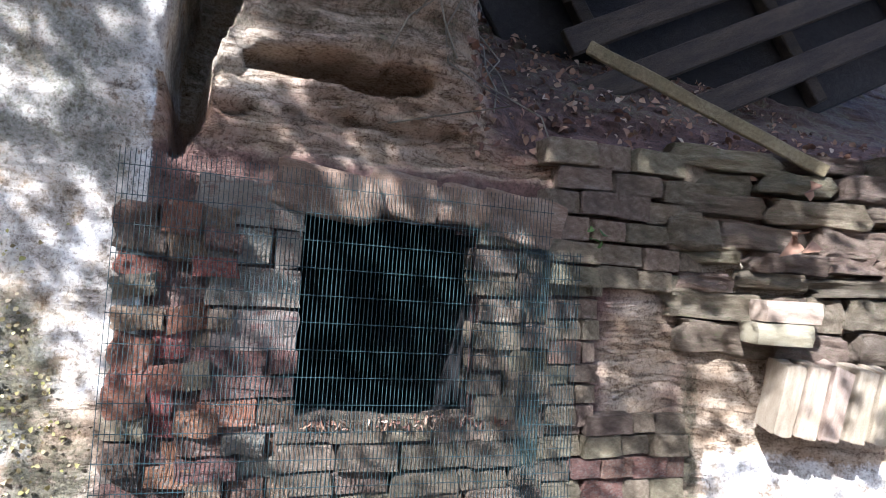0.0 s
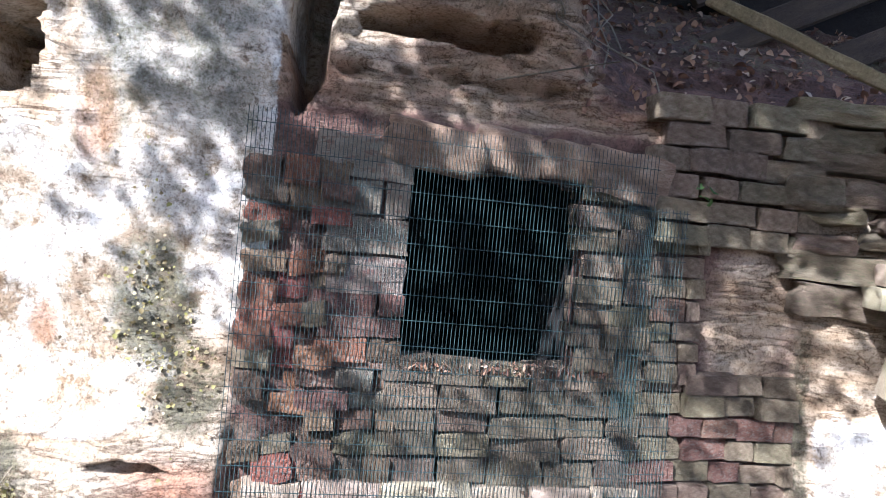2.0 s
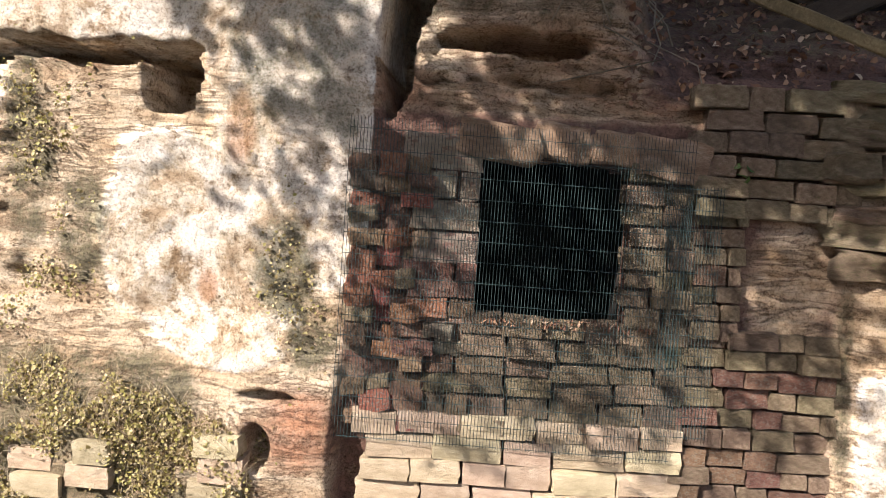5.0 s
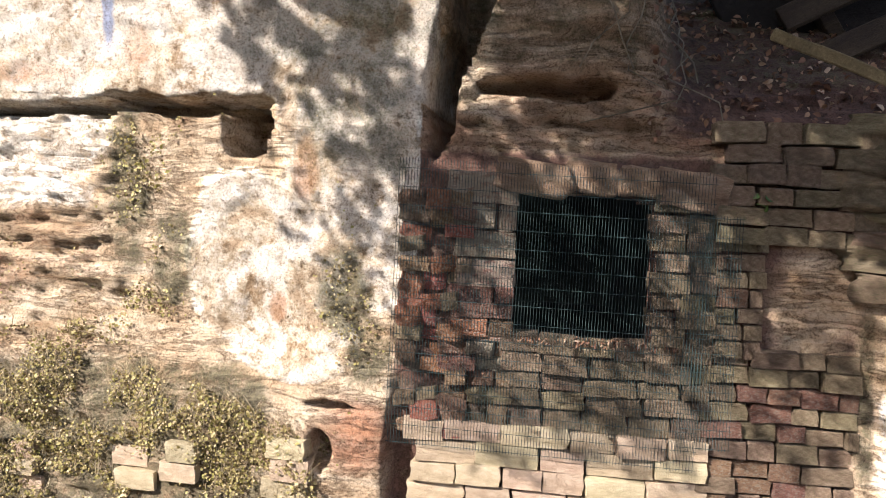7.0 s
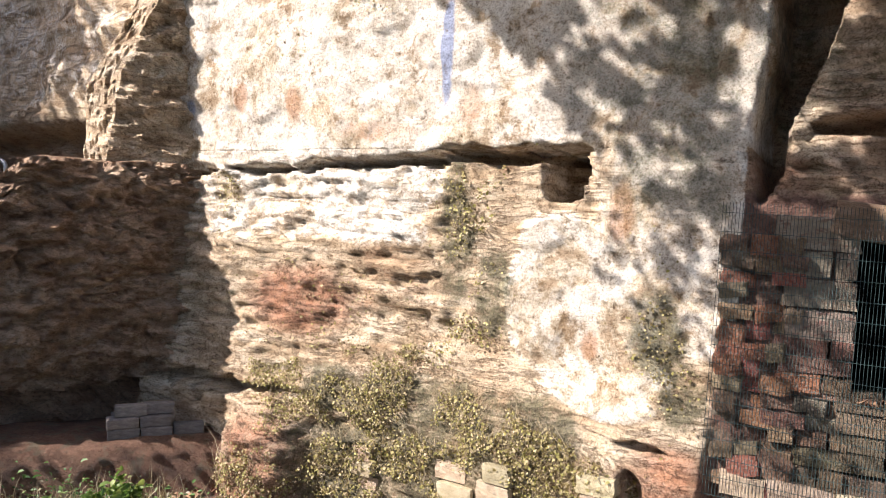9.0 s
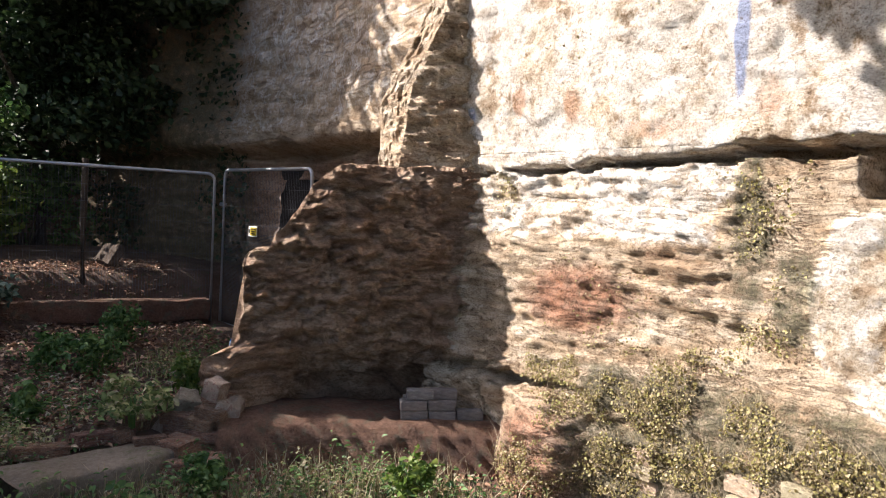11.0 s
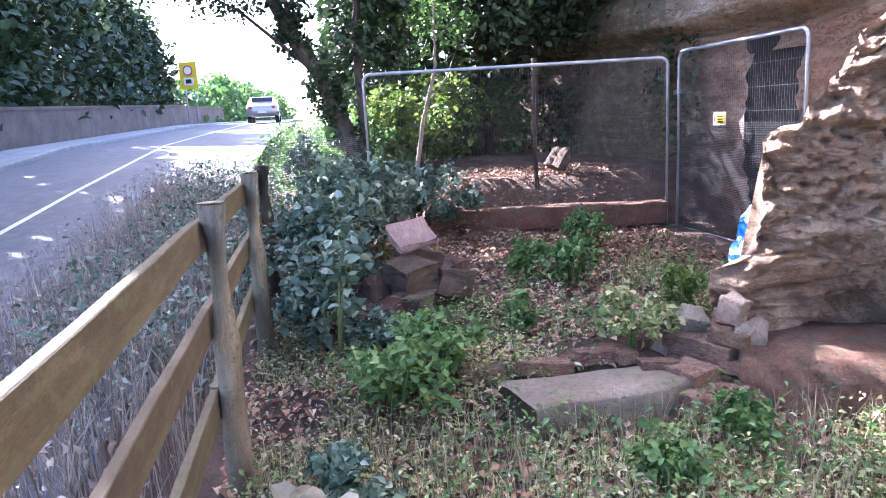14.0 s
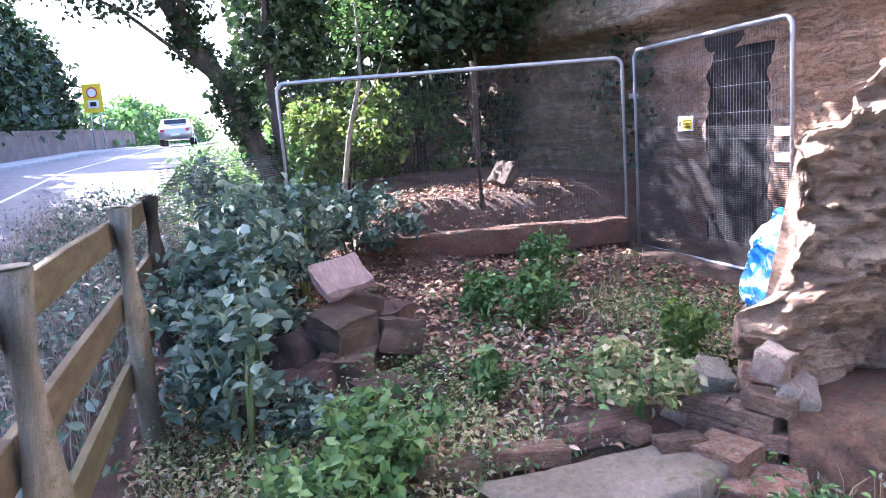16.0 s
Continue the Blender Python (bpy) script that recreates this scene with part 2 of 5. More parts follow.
MORTAR = rough_mat("mortar", (0.09, 0.065, 0.045), (0.18, 0.135, 0.10), (0.30, 0.24, 0.18), 10, relief=1.0)
EARTH = rough_mat("earth_and_litter", (0.055, 0.034, 0.025), (0.14, 0.085, 0.06), (0.26, 0.17, 0.12), 9, relief=1.0, distance=0.04, moss=(0.09, 0.10, 0.035))
# near-black: the shade inside openings and gaps is put into the colour
SHADEBLACK = rough_mat("near_black_shade", (0.008, 0.007, 0.006), (0.022, 0.018, 0.016), (0.05, 0.04, 0.034), 5, relief=0.8)
WIRE = rough_mat("green_coated_wire", (0.006, 0.018, 0.018), (0.016, 0.04, 0.042), (0.05, 0.10, 0.105), 30, rough=0.6, relief=0.2)
STEEL = rough_mat("galvanised_steel", (0.22, 0.23, 0.25), (0.36, 0.38, 0.41), (0.50, 0.52, 0.55), 12, rough=0.45, relief=0.15, metal=0.6)
DARKWIRE = rough_mat("fence_wire", (0.06, 0.06, 0.065), (0.10, 0.10, 0.11), (0.16, 0.16, 0.17), 30, rough=0.5, relief=0.2, metal=0.3)
TIMBER = rough_mat("weathered_fence_timber", (0.07, 0.055, 0.03), (0.12, 0.095, 0.052), (0.21, 0.175, 0.10), 10, (1, 6, 6), relief=0.6, vary=0.2, moss=(0.13, 0.13, 0.06))
POST = rough_mat("weathered_post", (0.12, 0.10, 0.07), (0.25, 0.21, 0.15), (0.40, 0.35, 0.27), 10, (6, 6, 1), relief=0.6, vary=0.2, moss=(0.14, 0.14, 0.07))
OLDWOOD = rough_mat("old_dark_timber", (0.02, 0.014, 0.01), (0.055, 0.038, 0.025), (0.11, 0.08, 0.05), 8, (1, 5, 5), relief=0.7)
POLEWOOD = rough_mat("mossy_plank", (0.10, 0.08, 0.04), (0.24, 0.19, 0.10), (0.42, 0.35, 0.20), 12, relief=0.8)
BARK = rough_mat("bark", (0.03, 0.025, 0.018), (0.085, 0.07, 0.05), (0.17, 0.145, 0.11), 9, (4, 4, 1), relief=1.0)
PALEBARK = rough_mat("pale_bark", (0.14, 0.115, 0.085), (0.26, 0.22, 0.16), (0.38, 0.33, 0.25), 9, (4, 4, 1), relief=0.6)
ASPHALT = rough_mat("asphalt", (0.07, 0.07, 0.075), (0.11, 0.11, 0.115), (0.16, 0.16, 0.165), 12, relief=0.4)
KERB = rough_mat("kerb_concrete", (0.16, 0.15, 0.14), (0.26, 0.25, 0.235), (0.36, 0.35, 0.33), 8, relief=0.4)
PAINT = rough_mat("road_paint", (0.45, 0.45, 0.44), (0.65, 0.65, 0.63), (0.78, 0.78, 0.76), 12, relief=0.2)
GARDENWALL = rough_mat("garden_wall_brick", (0.06, 0.042, 0.036), (0.12, 0.085, 0.07), (0.20, 0.15, 0.125), 4, relief=0.8)
LEAF_DARK = leaf_mat("dark_leaves", [(0, (0.012, 0.03, 0.012)), (0.5, (0.03, 0.06, 0.022)), (1, (0.06, 0.10, 0.035))], 0.2)
LEAF_MID = leaf_mat("green_leaves", [(0, (0.05, 0.12, 0.035)), (0.5, (0.10, 0.20, 0.055)), (1, (0.18, 0.29, 0.08))])
LEAF_BRIGHT = leaf_mat("bright_leaves", [(0, (0.06, 0.12, 0.02)), (0.6, (0.14, 0.22, 0.04)), (1, (0.28, 0.33, 0.08))], 0.4)
LEAF_BLUE = leaf_mat("grey_green_leaves", [(0, (0.04, 0.08, 0.05)), (0.5, (0.11, 0.175, 0.12)), (0.85, (0.22, 0.30, 0.22)), (1, (0.36, 0.40, 0.33))], 0.25)
LEAF_PALE = leaf_mat("dusty_leaves", [(0, (0.24, 0.22, 0.15)), (0.6, (0.40, 0.37, 0.27)), (1, (0.55, 0.50, 0.40))], 0.3)
LEAF_DRY = leaf_mat("yellowing_creeper", [(0, (0.11, 0.075, 0.035)), (0.3, (0.28, 0.22, 0.09)), (0.55, (0.36, 0.34, 0.10)), (0.8, (0.54, 0.47, 0.22)), (1, (0.66, 0.54, 0.36))], 0.35)
LITTER = leaf_mat("fallen_leaves", [(0, (0.12, 0.055, 0.035)), (0.45, (0.27, 0.14, 0.085)), (0.8, (0.42, 0.26, 0.16)), (1, (0.58, 0.45, 0.33))], 0.1, 0.8)
STRAW = leaf_mat("dry_stems", [(0, (0.22, 0.17, 0.09)), (0.5, (0.38, 0.31, 0.19)), (1, (0.55, 0.48, 0.34))], 0.3, 0.8)
GREYSTEM = leaf_mat("dead_weeds", [(0, (0.13, 0.11, 0.09)), (0.5, (0.27, 0.23, 0.19)), (1, (0.44, 0.39, 0.33))], 0.3, 0.8)
GRASS = leaf_mat("grass", [(0, (0.10, 0.16, 0.05)), (0.4, (0.22, 0.29, 0.10)), (0.7, (0.38, 0.39, 0.17)), (1, (0.58, 0.50, 0.32))], 0.35)


def plain(name, colour, rough=0.5, metal=0.0):
    m, nt, b, obj = start_mat(name, rough)
    b.inputs["Metallic"].default_value = metal
    nt.links.new(ramp(nt, noise_tex(nt, obj, 30, 4), [(0.3, tuple(c * 0.82 for c in colour)), (0.7, colour)]), b.inputs["Base Color"])
    return m


YELLOW, WHITE, BLACK, REDP = plain("yellow_sign", (0.75, 0.55, 0.03)), plain("white_sign", (0.75, 0.75, 0.73)), plain("black_sign", (0.02, 0.02, 0.02)), plain("red_sign", (0.55, 0.03, 0.03))
BLUEBAG, WHITEBAG = plain("blue_plastic", (0.02, 0.20, 0.62), 0.3), plain("white_plastic", (0.75, 0.78, 0.80), 0.3)
CARPAINT, GLASS, RUBBER = plain("silver_paint", (0.42, 0.40, 0.36), 0.3, 0.6), plain("dark_glass", (0.02, 0.025, 0.03), 0.08), plain("tyre_rubber", (0.02, 0.02, 0.02), 0.8)

# ---- builders ----


def part(name, bm, material, parent=None, label=""):
    me = bpy.data.meshes.new(name)
    bm.to_mesh(me)
    bm.free()
    me.materials.append(material)
    ob = new(name, me)
    ob.parent = parent
    if label:
        tagged(ob, label)
    return ob


def arrays(name, verts, faces, material, parent=None, flat=False):
    me = bpy.data.meshes.new(name)
    me.from_pydata(np.asarray(verts).tolist(), [], faces if isinstance(faces, list) else faces.tolist())
    me.materials.append(material)
    if not flat:
        me.polygons.foreach_set("use_smooth", np.ones(len(me.polygons), dtype=bool))
    me.update()
    ob = new(name, me)
    ob.parent = parent
    return ob


def empty(name, m=None):
    ob = new(name)
    if m is not None:
        ob.matrix_world = m
    return ob


def grid_faces(nu, nv, close_v=False):
    i, j = np.meshgrid(np.arange(nu - 1), np.arange(nv if close_v else nv - 1), indexing='ij')
    j2 = (j + 1) % nv
    return np.stack([i * nv + j, (i + 1) * nv + j, (i + 1) * nv + j2, i * nv + j2], -1).reshape(-1, 4)


def box_bm(sx, sy, sz, bevel=0.0, segs=2, m=None):
    bm = bmesh.new()
    bmesh.ops.create_cube(bm, size=1)
    bmesh.ops.scale(bm, vec=(sx, sy, sz), verts=bm.verts)
    if bevel:
        bmesh.ops.bevel(bm, geom=bm.edges[:], offset=bevel, segments=segs, affect='EDGES', profile=0.6)
    if m is not None:
        bmesh.ops.transform(bm, matrix=m, verts=bm.verts)
    return bm


def stone_mesh(name, seed, material, rough=0.07, cuts=3, bevel=0.12, tight=0.3, soft=True):
    """A unit stone: a box with rounded, uneven edges."""
    bm = bmesh.new()
    bmesh.ops.create_cube(bm, size=1)
    bmesh.ops.subdivide_edges(bm, edges=bm.edges[:], cuts=cuts, use_grid_fill=True)
    for v in bm.verts:
        c = v.co.copy()
        r = max(abs(c.x), abs(c.y), abs(c.z)) * 2
        n2 = sum((abs(a) * 2) ** 8 for a in c) ** (1 / 8)
        c = Vector([math.copysign(0.5 * (abs(a) * 2) ** tight, a) if abs(a) > 1e-6 else 0.0 for a in c])
        c *= (1 - bevel) + bevel * (r / n2) ** 2
        k = noise.noise_vector(c * 2.1 + Vector((seed * 7.3, seed * 3.1, 0)))
        v.co = c + k * rough
    for f in bm.faces:
        f.smooth = soft
    me = bpy.data.meshes.new(name)
    bm.to_mesh(me)
    bm.free()
    me.materials.append(material)
    return me


def put(name, me, m, parent=None):
    ob = new(name, me)
    ob.parent = parent
    ob.matrix_basis = m
    return ob


def stone_at(name, me, x, y, z, sx, sy, sz, rx=0, ry=0, rz=0, parent=None):
    return put(name, me, pose(x, y, z, rx, ry, rz) @ Matrix.Diagonal((sx, sy, sz, 1)), parent)


def tube(path, radii, sides=8):
    """A bmesh tube along points."""
    bm = bmesh.new()
    path = [Vector(p) for p in path]
    rings = []
    for i, p in enumerate(path):
        d = (path[min(i + 1, len(path) - 1)] - path[max(i - 1, 0)]).normalized()
        q = d.to_track_quat('Z', 'Y')
        r = radii[i] if hasattr(radii, "__len__") else radii
        rings.append([bm.verts.new(p + q @ Vector((r * math.cos(a), r * math.sin(a), 0))) for a in (2 * math.pi * k / sides for k in range(sides))])
    for a, b in zip(rings, rings[1:]):
        for k in range(sides):
            bm.faces.new((a[k], a[(k + 1) % sides], b[(k + 1) % sides], b[k])).smooth = True
    bm.faces.new(rings[0][::-1])
    bm.faces.new(rings[-1])
    return bm


def leaves_arrays(centres, sizes, rng, up=0.3, aspect=0.5, curl=0.15, facing=None, spread=1.0):
    """Vertices and faces of folded leaf blades at the centres."""
    n = len(centres)
    d = rng.normal(size=(n, 3))
    d /= np.linalg.norm(d, axis=1, keepdims=True)
    nrm = rng.normal(size=(n, 3)) * spread
    if facing is not None:
        nrm = nrm + np.asarray(facing)
    else:
        nrm[:, 2] += up * 3
    nrm /= np.linalg.norm(nrm, axis=1, keepdims=True)
    d = d - nrm * (d * nrm).sum(1, keepdims=True)
    d /= np.linalg.norm(d, axis=1, keepdims=True) + 1e-9
    s = np.cross(nrm, d)
    L = np.asarray(sizes).reshape(-1, 1)
    W = L * aspect
    c = np.asarray(centres)
    pts = np.stack([c - d * L * 0.5, c - d * L * 0.12 + s * W * 0.5 + nrm * L * curl, c + d * L * 0.22 + s * W * 0.38 + nrm * L * curl * 0.8, c + d * L * 0.5 - nrm * L * curl,
                    c + d * L * 0.22 - s * W * 0.38 + nrm * L * curl * 0.8, c - d * L * 0.12 - s * W * 0.5 + nrm * L * curl, c + d * L * 0.05], 1)
    base = np.arange(n)[:, None] * 7
    faces = [base + np.array(f) for f in ((0, 6, 1, 1), (1, 6, 2, 2), (2, 6, 3, 3), (3, 6, 4, 4), (4, 6, 5, 5), (5, 6, 0, 0))]
    faces = np.concatenate(faces, 0)[:, :3]
    return pts.reshape(-1, 3), faces


def leaves(name, centres, sizes, material, seed, parent=None, **kw):
    v, f = leaves_arrays(centres, sizes, np.random.default_rng(seed), **kw)
    return arrays(name, v, f, material, parent)


def blades(name, roots, heights, material, seed, parent=None, width=0.006, lean=0.35):
    """Grass blades or stems: bent tapering strips."""
    rng = np.random.default_rng(seed)
    n = len(roots)
    a = rng.uniform(0, 6.283, n)
    side = np.stack([np.cos(a), np.sin(a), np.zeros(n)], 1)
    b = rng.uniform(0, 6.283, n)
    out = np.stack([np.cos(b), np.sin(b), np.zeros(n)], 1) * (rng.uniform(0, lean, n) * heights)[:, None]
    h = np.asarray(heights)[:, None]
    w = width * (0.6 + 0.8 * rng.random(n))[:, None]
    up = np.array([0, 0, 1.0])
    r = np.asarray(roots)
    pts = np.stack([r - side * w, r + side * w, r + out * 0.3 + up * h * 0.55 + side * w * 0.8, r + out * 0.3 + up * h * 0.55 - side * w * 0.8, r + out + up * h * 0.95], 1)
    base = np.arange(n)[:, None] * 5
    f = [list(x) for x in (base + np.array((0, 1, 2, 3)))] + [list(x) for x in (base + np.array((3, 2, 4)))]
    f = [[int(k) for k in x] for x in f]
    return arrays(name, pts.reshape(-1, 3), f, material, parent)

# ---- ground, road ----


def ground_z(x, y):
    x, y = np.asarray(x, float), np.asarray(y, float)
    z = -0.13 + 0.18 * smooth(-4.5, -5.0, x) * smooth(-1.9, -1.2, y) + 0.12 * smooth(-5.2, -8.0, x) + 0.05 * np.maximum(0, -x - 9.5) * (x > -60) + 2.5 * (x <= -60)
    z = z + 0.62 * smooth(-8.75, -9.5, x) * smooth(-0.6, 0.3, y) * smooth(-16, -12, x)
    k = smooth(-2.4, -3.3, y)
    z = z * (1 - k) + k * (road_z(x) - 0.06)
    z = z + 0.03 * fbm(x * 1.7, y * 1.7, 0 * x, 4, 3) * smooth(-3.6, -2.8, y)
    return z


def road_z(x):
    return np.interp(-np.asarray(x, float), [-4, 4, 10, 15, 23, 46, 70, 150, 300], [-0.3, -0.25, 0.15, 0.55, 1.10, 1.70, 1.90, 2.2, 2.6])


xs = np.concatenate([-np.geomspace(300, 12.2, 40), np.arange(-12, 4.01, 0.08), np.geomspace(4.3, 300, 20)])
ys = np.concatenate([-np.geomspace(300, 3.8, 40), np.arange(-3.7, 3.61, 0.08), np.geomspace(3.8, 300, 20)])
gx, gy = np.meshgrid(xs, ys, indexing='ij')
ground = arrays("ground", np.stack([gx, gy, ground_z(gx, gy)], -1).reshape(-1, 3), grid_faces(len(xs), len(ys)), EARTH)
tagged(ground, "uneven earth ground covered with litter and weeds", "ground", kind="structure")


def ribbon(name, y0, y1, lift, material, x0=40, x1=-120, bend=0.0):
    px = np.concatenate([np.linspace(x0, 5, 4), np.linspace(4, x1, 125)])
    off = -bend * np.maximum(0, -px - 18) ** 2
    v = np.concatenate([np.stack([px, y0 + off, road_z(px) + lift], -1)[:, None], np.stack([px, y1 + off, road_z(px) + lift], -1)[:, None]], 1)
    return arrays(name, v.reshape(-1, 3), grid_faces(len(px), 2), material, flat=True)


BEND = -0.0008
tagged(ribbon("road", -2.9, -8.6, 0.03, ASPHALT, bend=BEND), "worn grey asphalt road climbing away", "road", kind="structure")
tagged(ribbon("pavement", -8.78, -10.2, 0.15, KERB, bend=BEND), "grey pavement on the far side of the road", "pavement", kind="structure")
tagged(ribbon("trim", -5.85, -5.95, 0.038, PAINT, bend=BEND), "worn white centre line on the road", "road marking", kind="structure")
kerb_px = np.concatenate([np.linspace(40, 5, 4), np.linspace(4, -120, 125)])
koff = -BEND * np.maximum(0, -kerb_px - 18) ** 2
kv = np.stack([np.stack([kerb_px, yy + koff, road_z(kerb_px) + zz], -1) for yy, zz in ((-8.6, -0.05), (-8.61, 0.13), (-8.65, 0.16), (-8.78, 0.16), (-8.78, -0.05))], 1)
tagged(arrays("kerb", kv.reshape(-1, 3), grid_faces(len(kerb_px), 5), KERB, flat=True), "concrete kerb along the far pavement", "kerb", kind="structure")

# ---- the cliff with the gated hole ----
HX0, HX1, HZ0, HZ1 = 0.37, 1.04, 1.10, 1.83


def line_mask(x, z, pts, half):
    """1 near a polyline z(x), with ragged edges."""
    zz = np.interp(x, [p[0] for p in pts], [p[1] for p in pts])
    th = np.interp(x, [p[0] for p in pts], half)
    rag = 0.045 * fbm(x * 8, 0 * x, z * 8, 3, 5)
    return smooth(th + 0.012, th - 0.008, np.abs(z - zz + 0.03 * fbm(x * 3, 0 * x, 0 * x, 3, 8)) + rag)


def wall_y(x, z):
    x, z = np.asarray(x, float), np.asarray(z, float)
    y = 2.47 - 0.13 * smooth(1.05, 0.5, z) + 0 * x
    y = y + 0.05 * smooth(3.0, 6.0, z)
    y = y + 0.10 * fbm(x * 0.9, 0 * x, z * 0.9, 3, 1)
    rocky = np.maximum(smooth(-1.5, -2.0, x) * smooth(2.3, 2.1, z), smooth(0.0, 0.12, x) * smooth(1.9, 2.0, z))
    strata = fbm(x * 1.4, 0 * x, z * 11, 4, 21)
    y = y + rocky * (0.05 * strata + 0.05 * np.abs(fbm(x * 2.5, 0 * x, z * 9, 4, 25)) - 0.05 * np.abs(fbm(x * 2.2 + z, 0 * x, z * 19, 4, 26))) + (1 - rocky) * (0.018 * fbm(x * 5, 0 * x, z * 5, 4, 23) - 0.02 * smooth(-0.02, 0.04, fbm(x * 2.2, 0 * x, z * 2.2, 4, 24)))
    y = y + (0.012 + 0.03 * rocky) * fbm(x * 13, 0 * x, z * 18, 3, 27)
    # overhanging joint between plaster and bedded rock
    seam = line_mask(x, z, [(-4.4, 2.10), (-3.9, 2.085), (-2.9, 2.13), (-2.0, 2.185), (-1.4, 2.20), (-0.95, 2.235), (-0.9, 2.235)], [0.03, 0.012, 0.022, 0.032, 0.04, 0.028, 0.0])
    y = y + 0.38 * seam * (x < -0.9)
    y = y + 0.03 * smooth(2.2, 2.1, z) * smooth(-1.3, -1.6, x)
    # small square niche
    wx, wz = x + 0.05 * fbm(x * 9, 0 * x, z * 9, 3, 33), z + 0.05 * fbm(x * 7, 0 * x + 3, z * 7, 3, 34)
    y = y + 0.5 * smooth(1.1, 0.85, ((wx + 1.045) / 0.12) ** 4 + ((wz - 2.10) / 0.15) ** 4) * (z > 1.9)
    # open fissure that widens upwards
    cx = np.interp(z, [1.9, 2.1, 2.35, 2.75, 4.5], [-0.07, -0.02, -0.02, 0.09, 0.35])
    hw = np.interp(z, [1.88, 1.95, 2.2, 2.4, 2.75, 4.5], [0.0, 0.022, 0.05, 0.07, 0.12, 0.3]) + 0.025 * fbm(x * 3, 0 * x, z * 7, 3, 31)
    y = y + 1.0 * smooth(hw + 0.02, hw - 0.03, np.abs(x - cx)) * (z > 1.85)
    # slot and bedding planes beside it
    slot = line_mask(x, z, [(0.16, 2.33), (0.22, 2.33), (0.5, 2.325), (0.62, 2.31), (0.82, 2.35), (0.9, 2.36)], [0, 0.03, 0.05, 0.035, 0.035, 0])
    y = y + 0.28 * slot * (x > 0.15) * (x < 0.9)
    low = line_mask(x, z, [(0.1, 2.14), (0.4, 2.16), (0.8, 2.15), (1.1, 2.2)], [0, 0.012, 0.012, 0])
    y = y + 0.06 * low * (x > 0.1) * (x < 1.1)
    y = y - 0.07 * smooth(2.36, 2.42, z) * smooth(0.12, 0.2, x) * smooth(1.0, 0.85, x)
    # sloping bank over the masonry
    bank = smooth(0.95, 1.35, x)
    y = y + bank * np.maximum(0, z - 2.12) * 1.25
    # the rubble wall stands forward
    y = y - 0.42 * np.maximum(0, np.minimum(x, 3.3) - 2.12) * smooth(2.6, 2.2, z)
    # bed for the masonry
    mas = smooth(-0.24, -0.18, x) * smooth(2.06, 2.0, x) * smooth(2.05, 1.95, z)
    y = y * (1 - mas) + mas * (2.44 + 0.02 * fbm(x * 8, 0 * x, z * 8, 3, 41))
    # small dark hollow at the foot of the plaster
    y = y + 0.22 * smooth(1, 0.6, ((x + 0.56) / 0.07) ** 2 + ((z - 0.46) / 0.11) ** 2)
    y = y + 0.10 * smooth(1, 0.3, ((x + 0.52) / 0.16) ** 2 + ((z - 0.68) / 0.03) ** 2)
    # red rock knob at the corner of the bench
    y = y - 0.22 * smooth(1, 0.1, ((x + 3.0) / 0.42) ** 2 + ((z - 0.1) / 0.5) ** 2)
    y = y + 0.20 * line_mask(x, z, [(-4.3, 0.55), (-3.4, 0.56), (-2.9, 0.62), (-2.6, 0.6)], [0.06, 0.05, 0.02, 0.0]) * (x < -2.6)
    return y


xs = np.concatenate([np.arange(-4.3, 3.4, 0.022), np.arange(3.45, 6.0, 0.1)])
zs = np.concatenate([np.arange(-0.5, 3.35, 0.020), np.geomspace(3.4, 9, 26)])
xs[np.argmin(abs(xs - HX0))], xs[np.argmin(abs(xs - HX1))] = HX0, HX1
gx, gz = np.meshgrid(xs, zs, indexing='ij')
gy = wall_y(gx, gz)
faces = grid_faces(len(xs), len(zs))
fc_x, fc_z = gx.reshape(-1)[faces].mean(1), gz.reshape(-1)[faces].mean(1)
top_of_hole = HZ1 - 0.13 * smooth(0.75, 1.04, fc_x) * 0.4
keep = ~((fc_x > HX0) & (fc_x < HX1) & (fc_z > HZ0) & (fc_z < top_of_hole))
cliff = arrays("wall_north", np.stack([gx, gy, gz], -1).reshape(-1, 3), faces[keep][:, ::-1], CLIFF)
tagged(cliff, "tall sandstone cliff face with flaking lime plaster", "cliff", kind="structure")
X, Z = gx.reshape(-1), gz.reshape(-1)


def blob(cx, cz, rx, rz, soft=0.5):
    return smooth(1 + soft, 1 - soft, np.sqrt(((X - cx) / rx) ** 2 + ((Z - cz) / rz) ** 2))


plaster = np.maximum.reduce([blob(-0.98, 1.38, 0.40, 0.46, 0.25), blob(-0.75, 0.98, 0.36, 0.2, 0.3), 0.9 * blob(-1.05, 1.72, 0.26, 0.16, 0.4), 0.85 * smooth(2.2, 2.26, Z) * smooth(0.0, -0.1, X),
                             0.72 * smooth(-1.0, -0.8, X) * smooth(-0.08, -0.14, X) * smooth(1.0, 1.3, Z), 0.62 * smooth(-1.6, -1.9, X) * smooth(1.85, 1.95, Z),
                             0.55 * smooth(-1.75, -2.0, X) * smooth(1.5, 1.7, Z), 0.8 * smooth(2.05, 2.2, X) * smooth(1.05, 0.85, Z)])
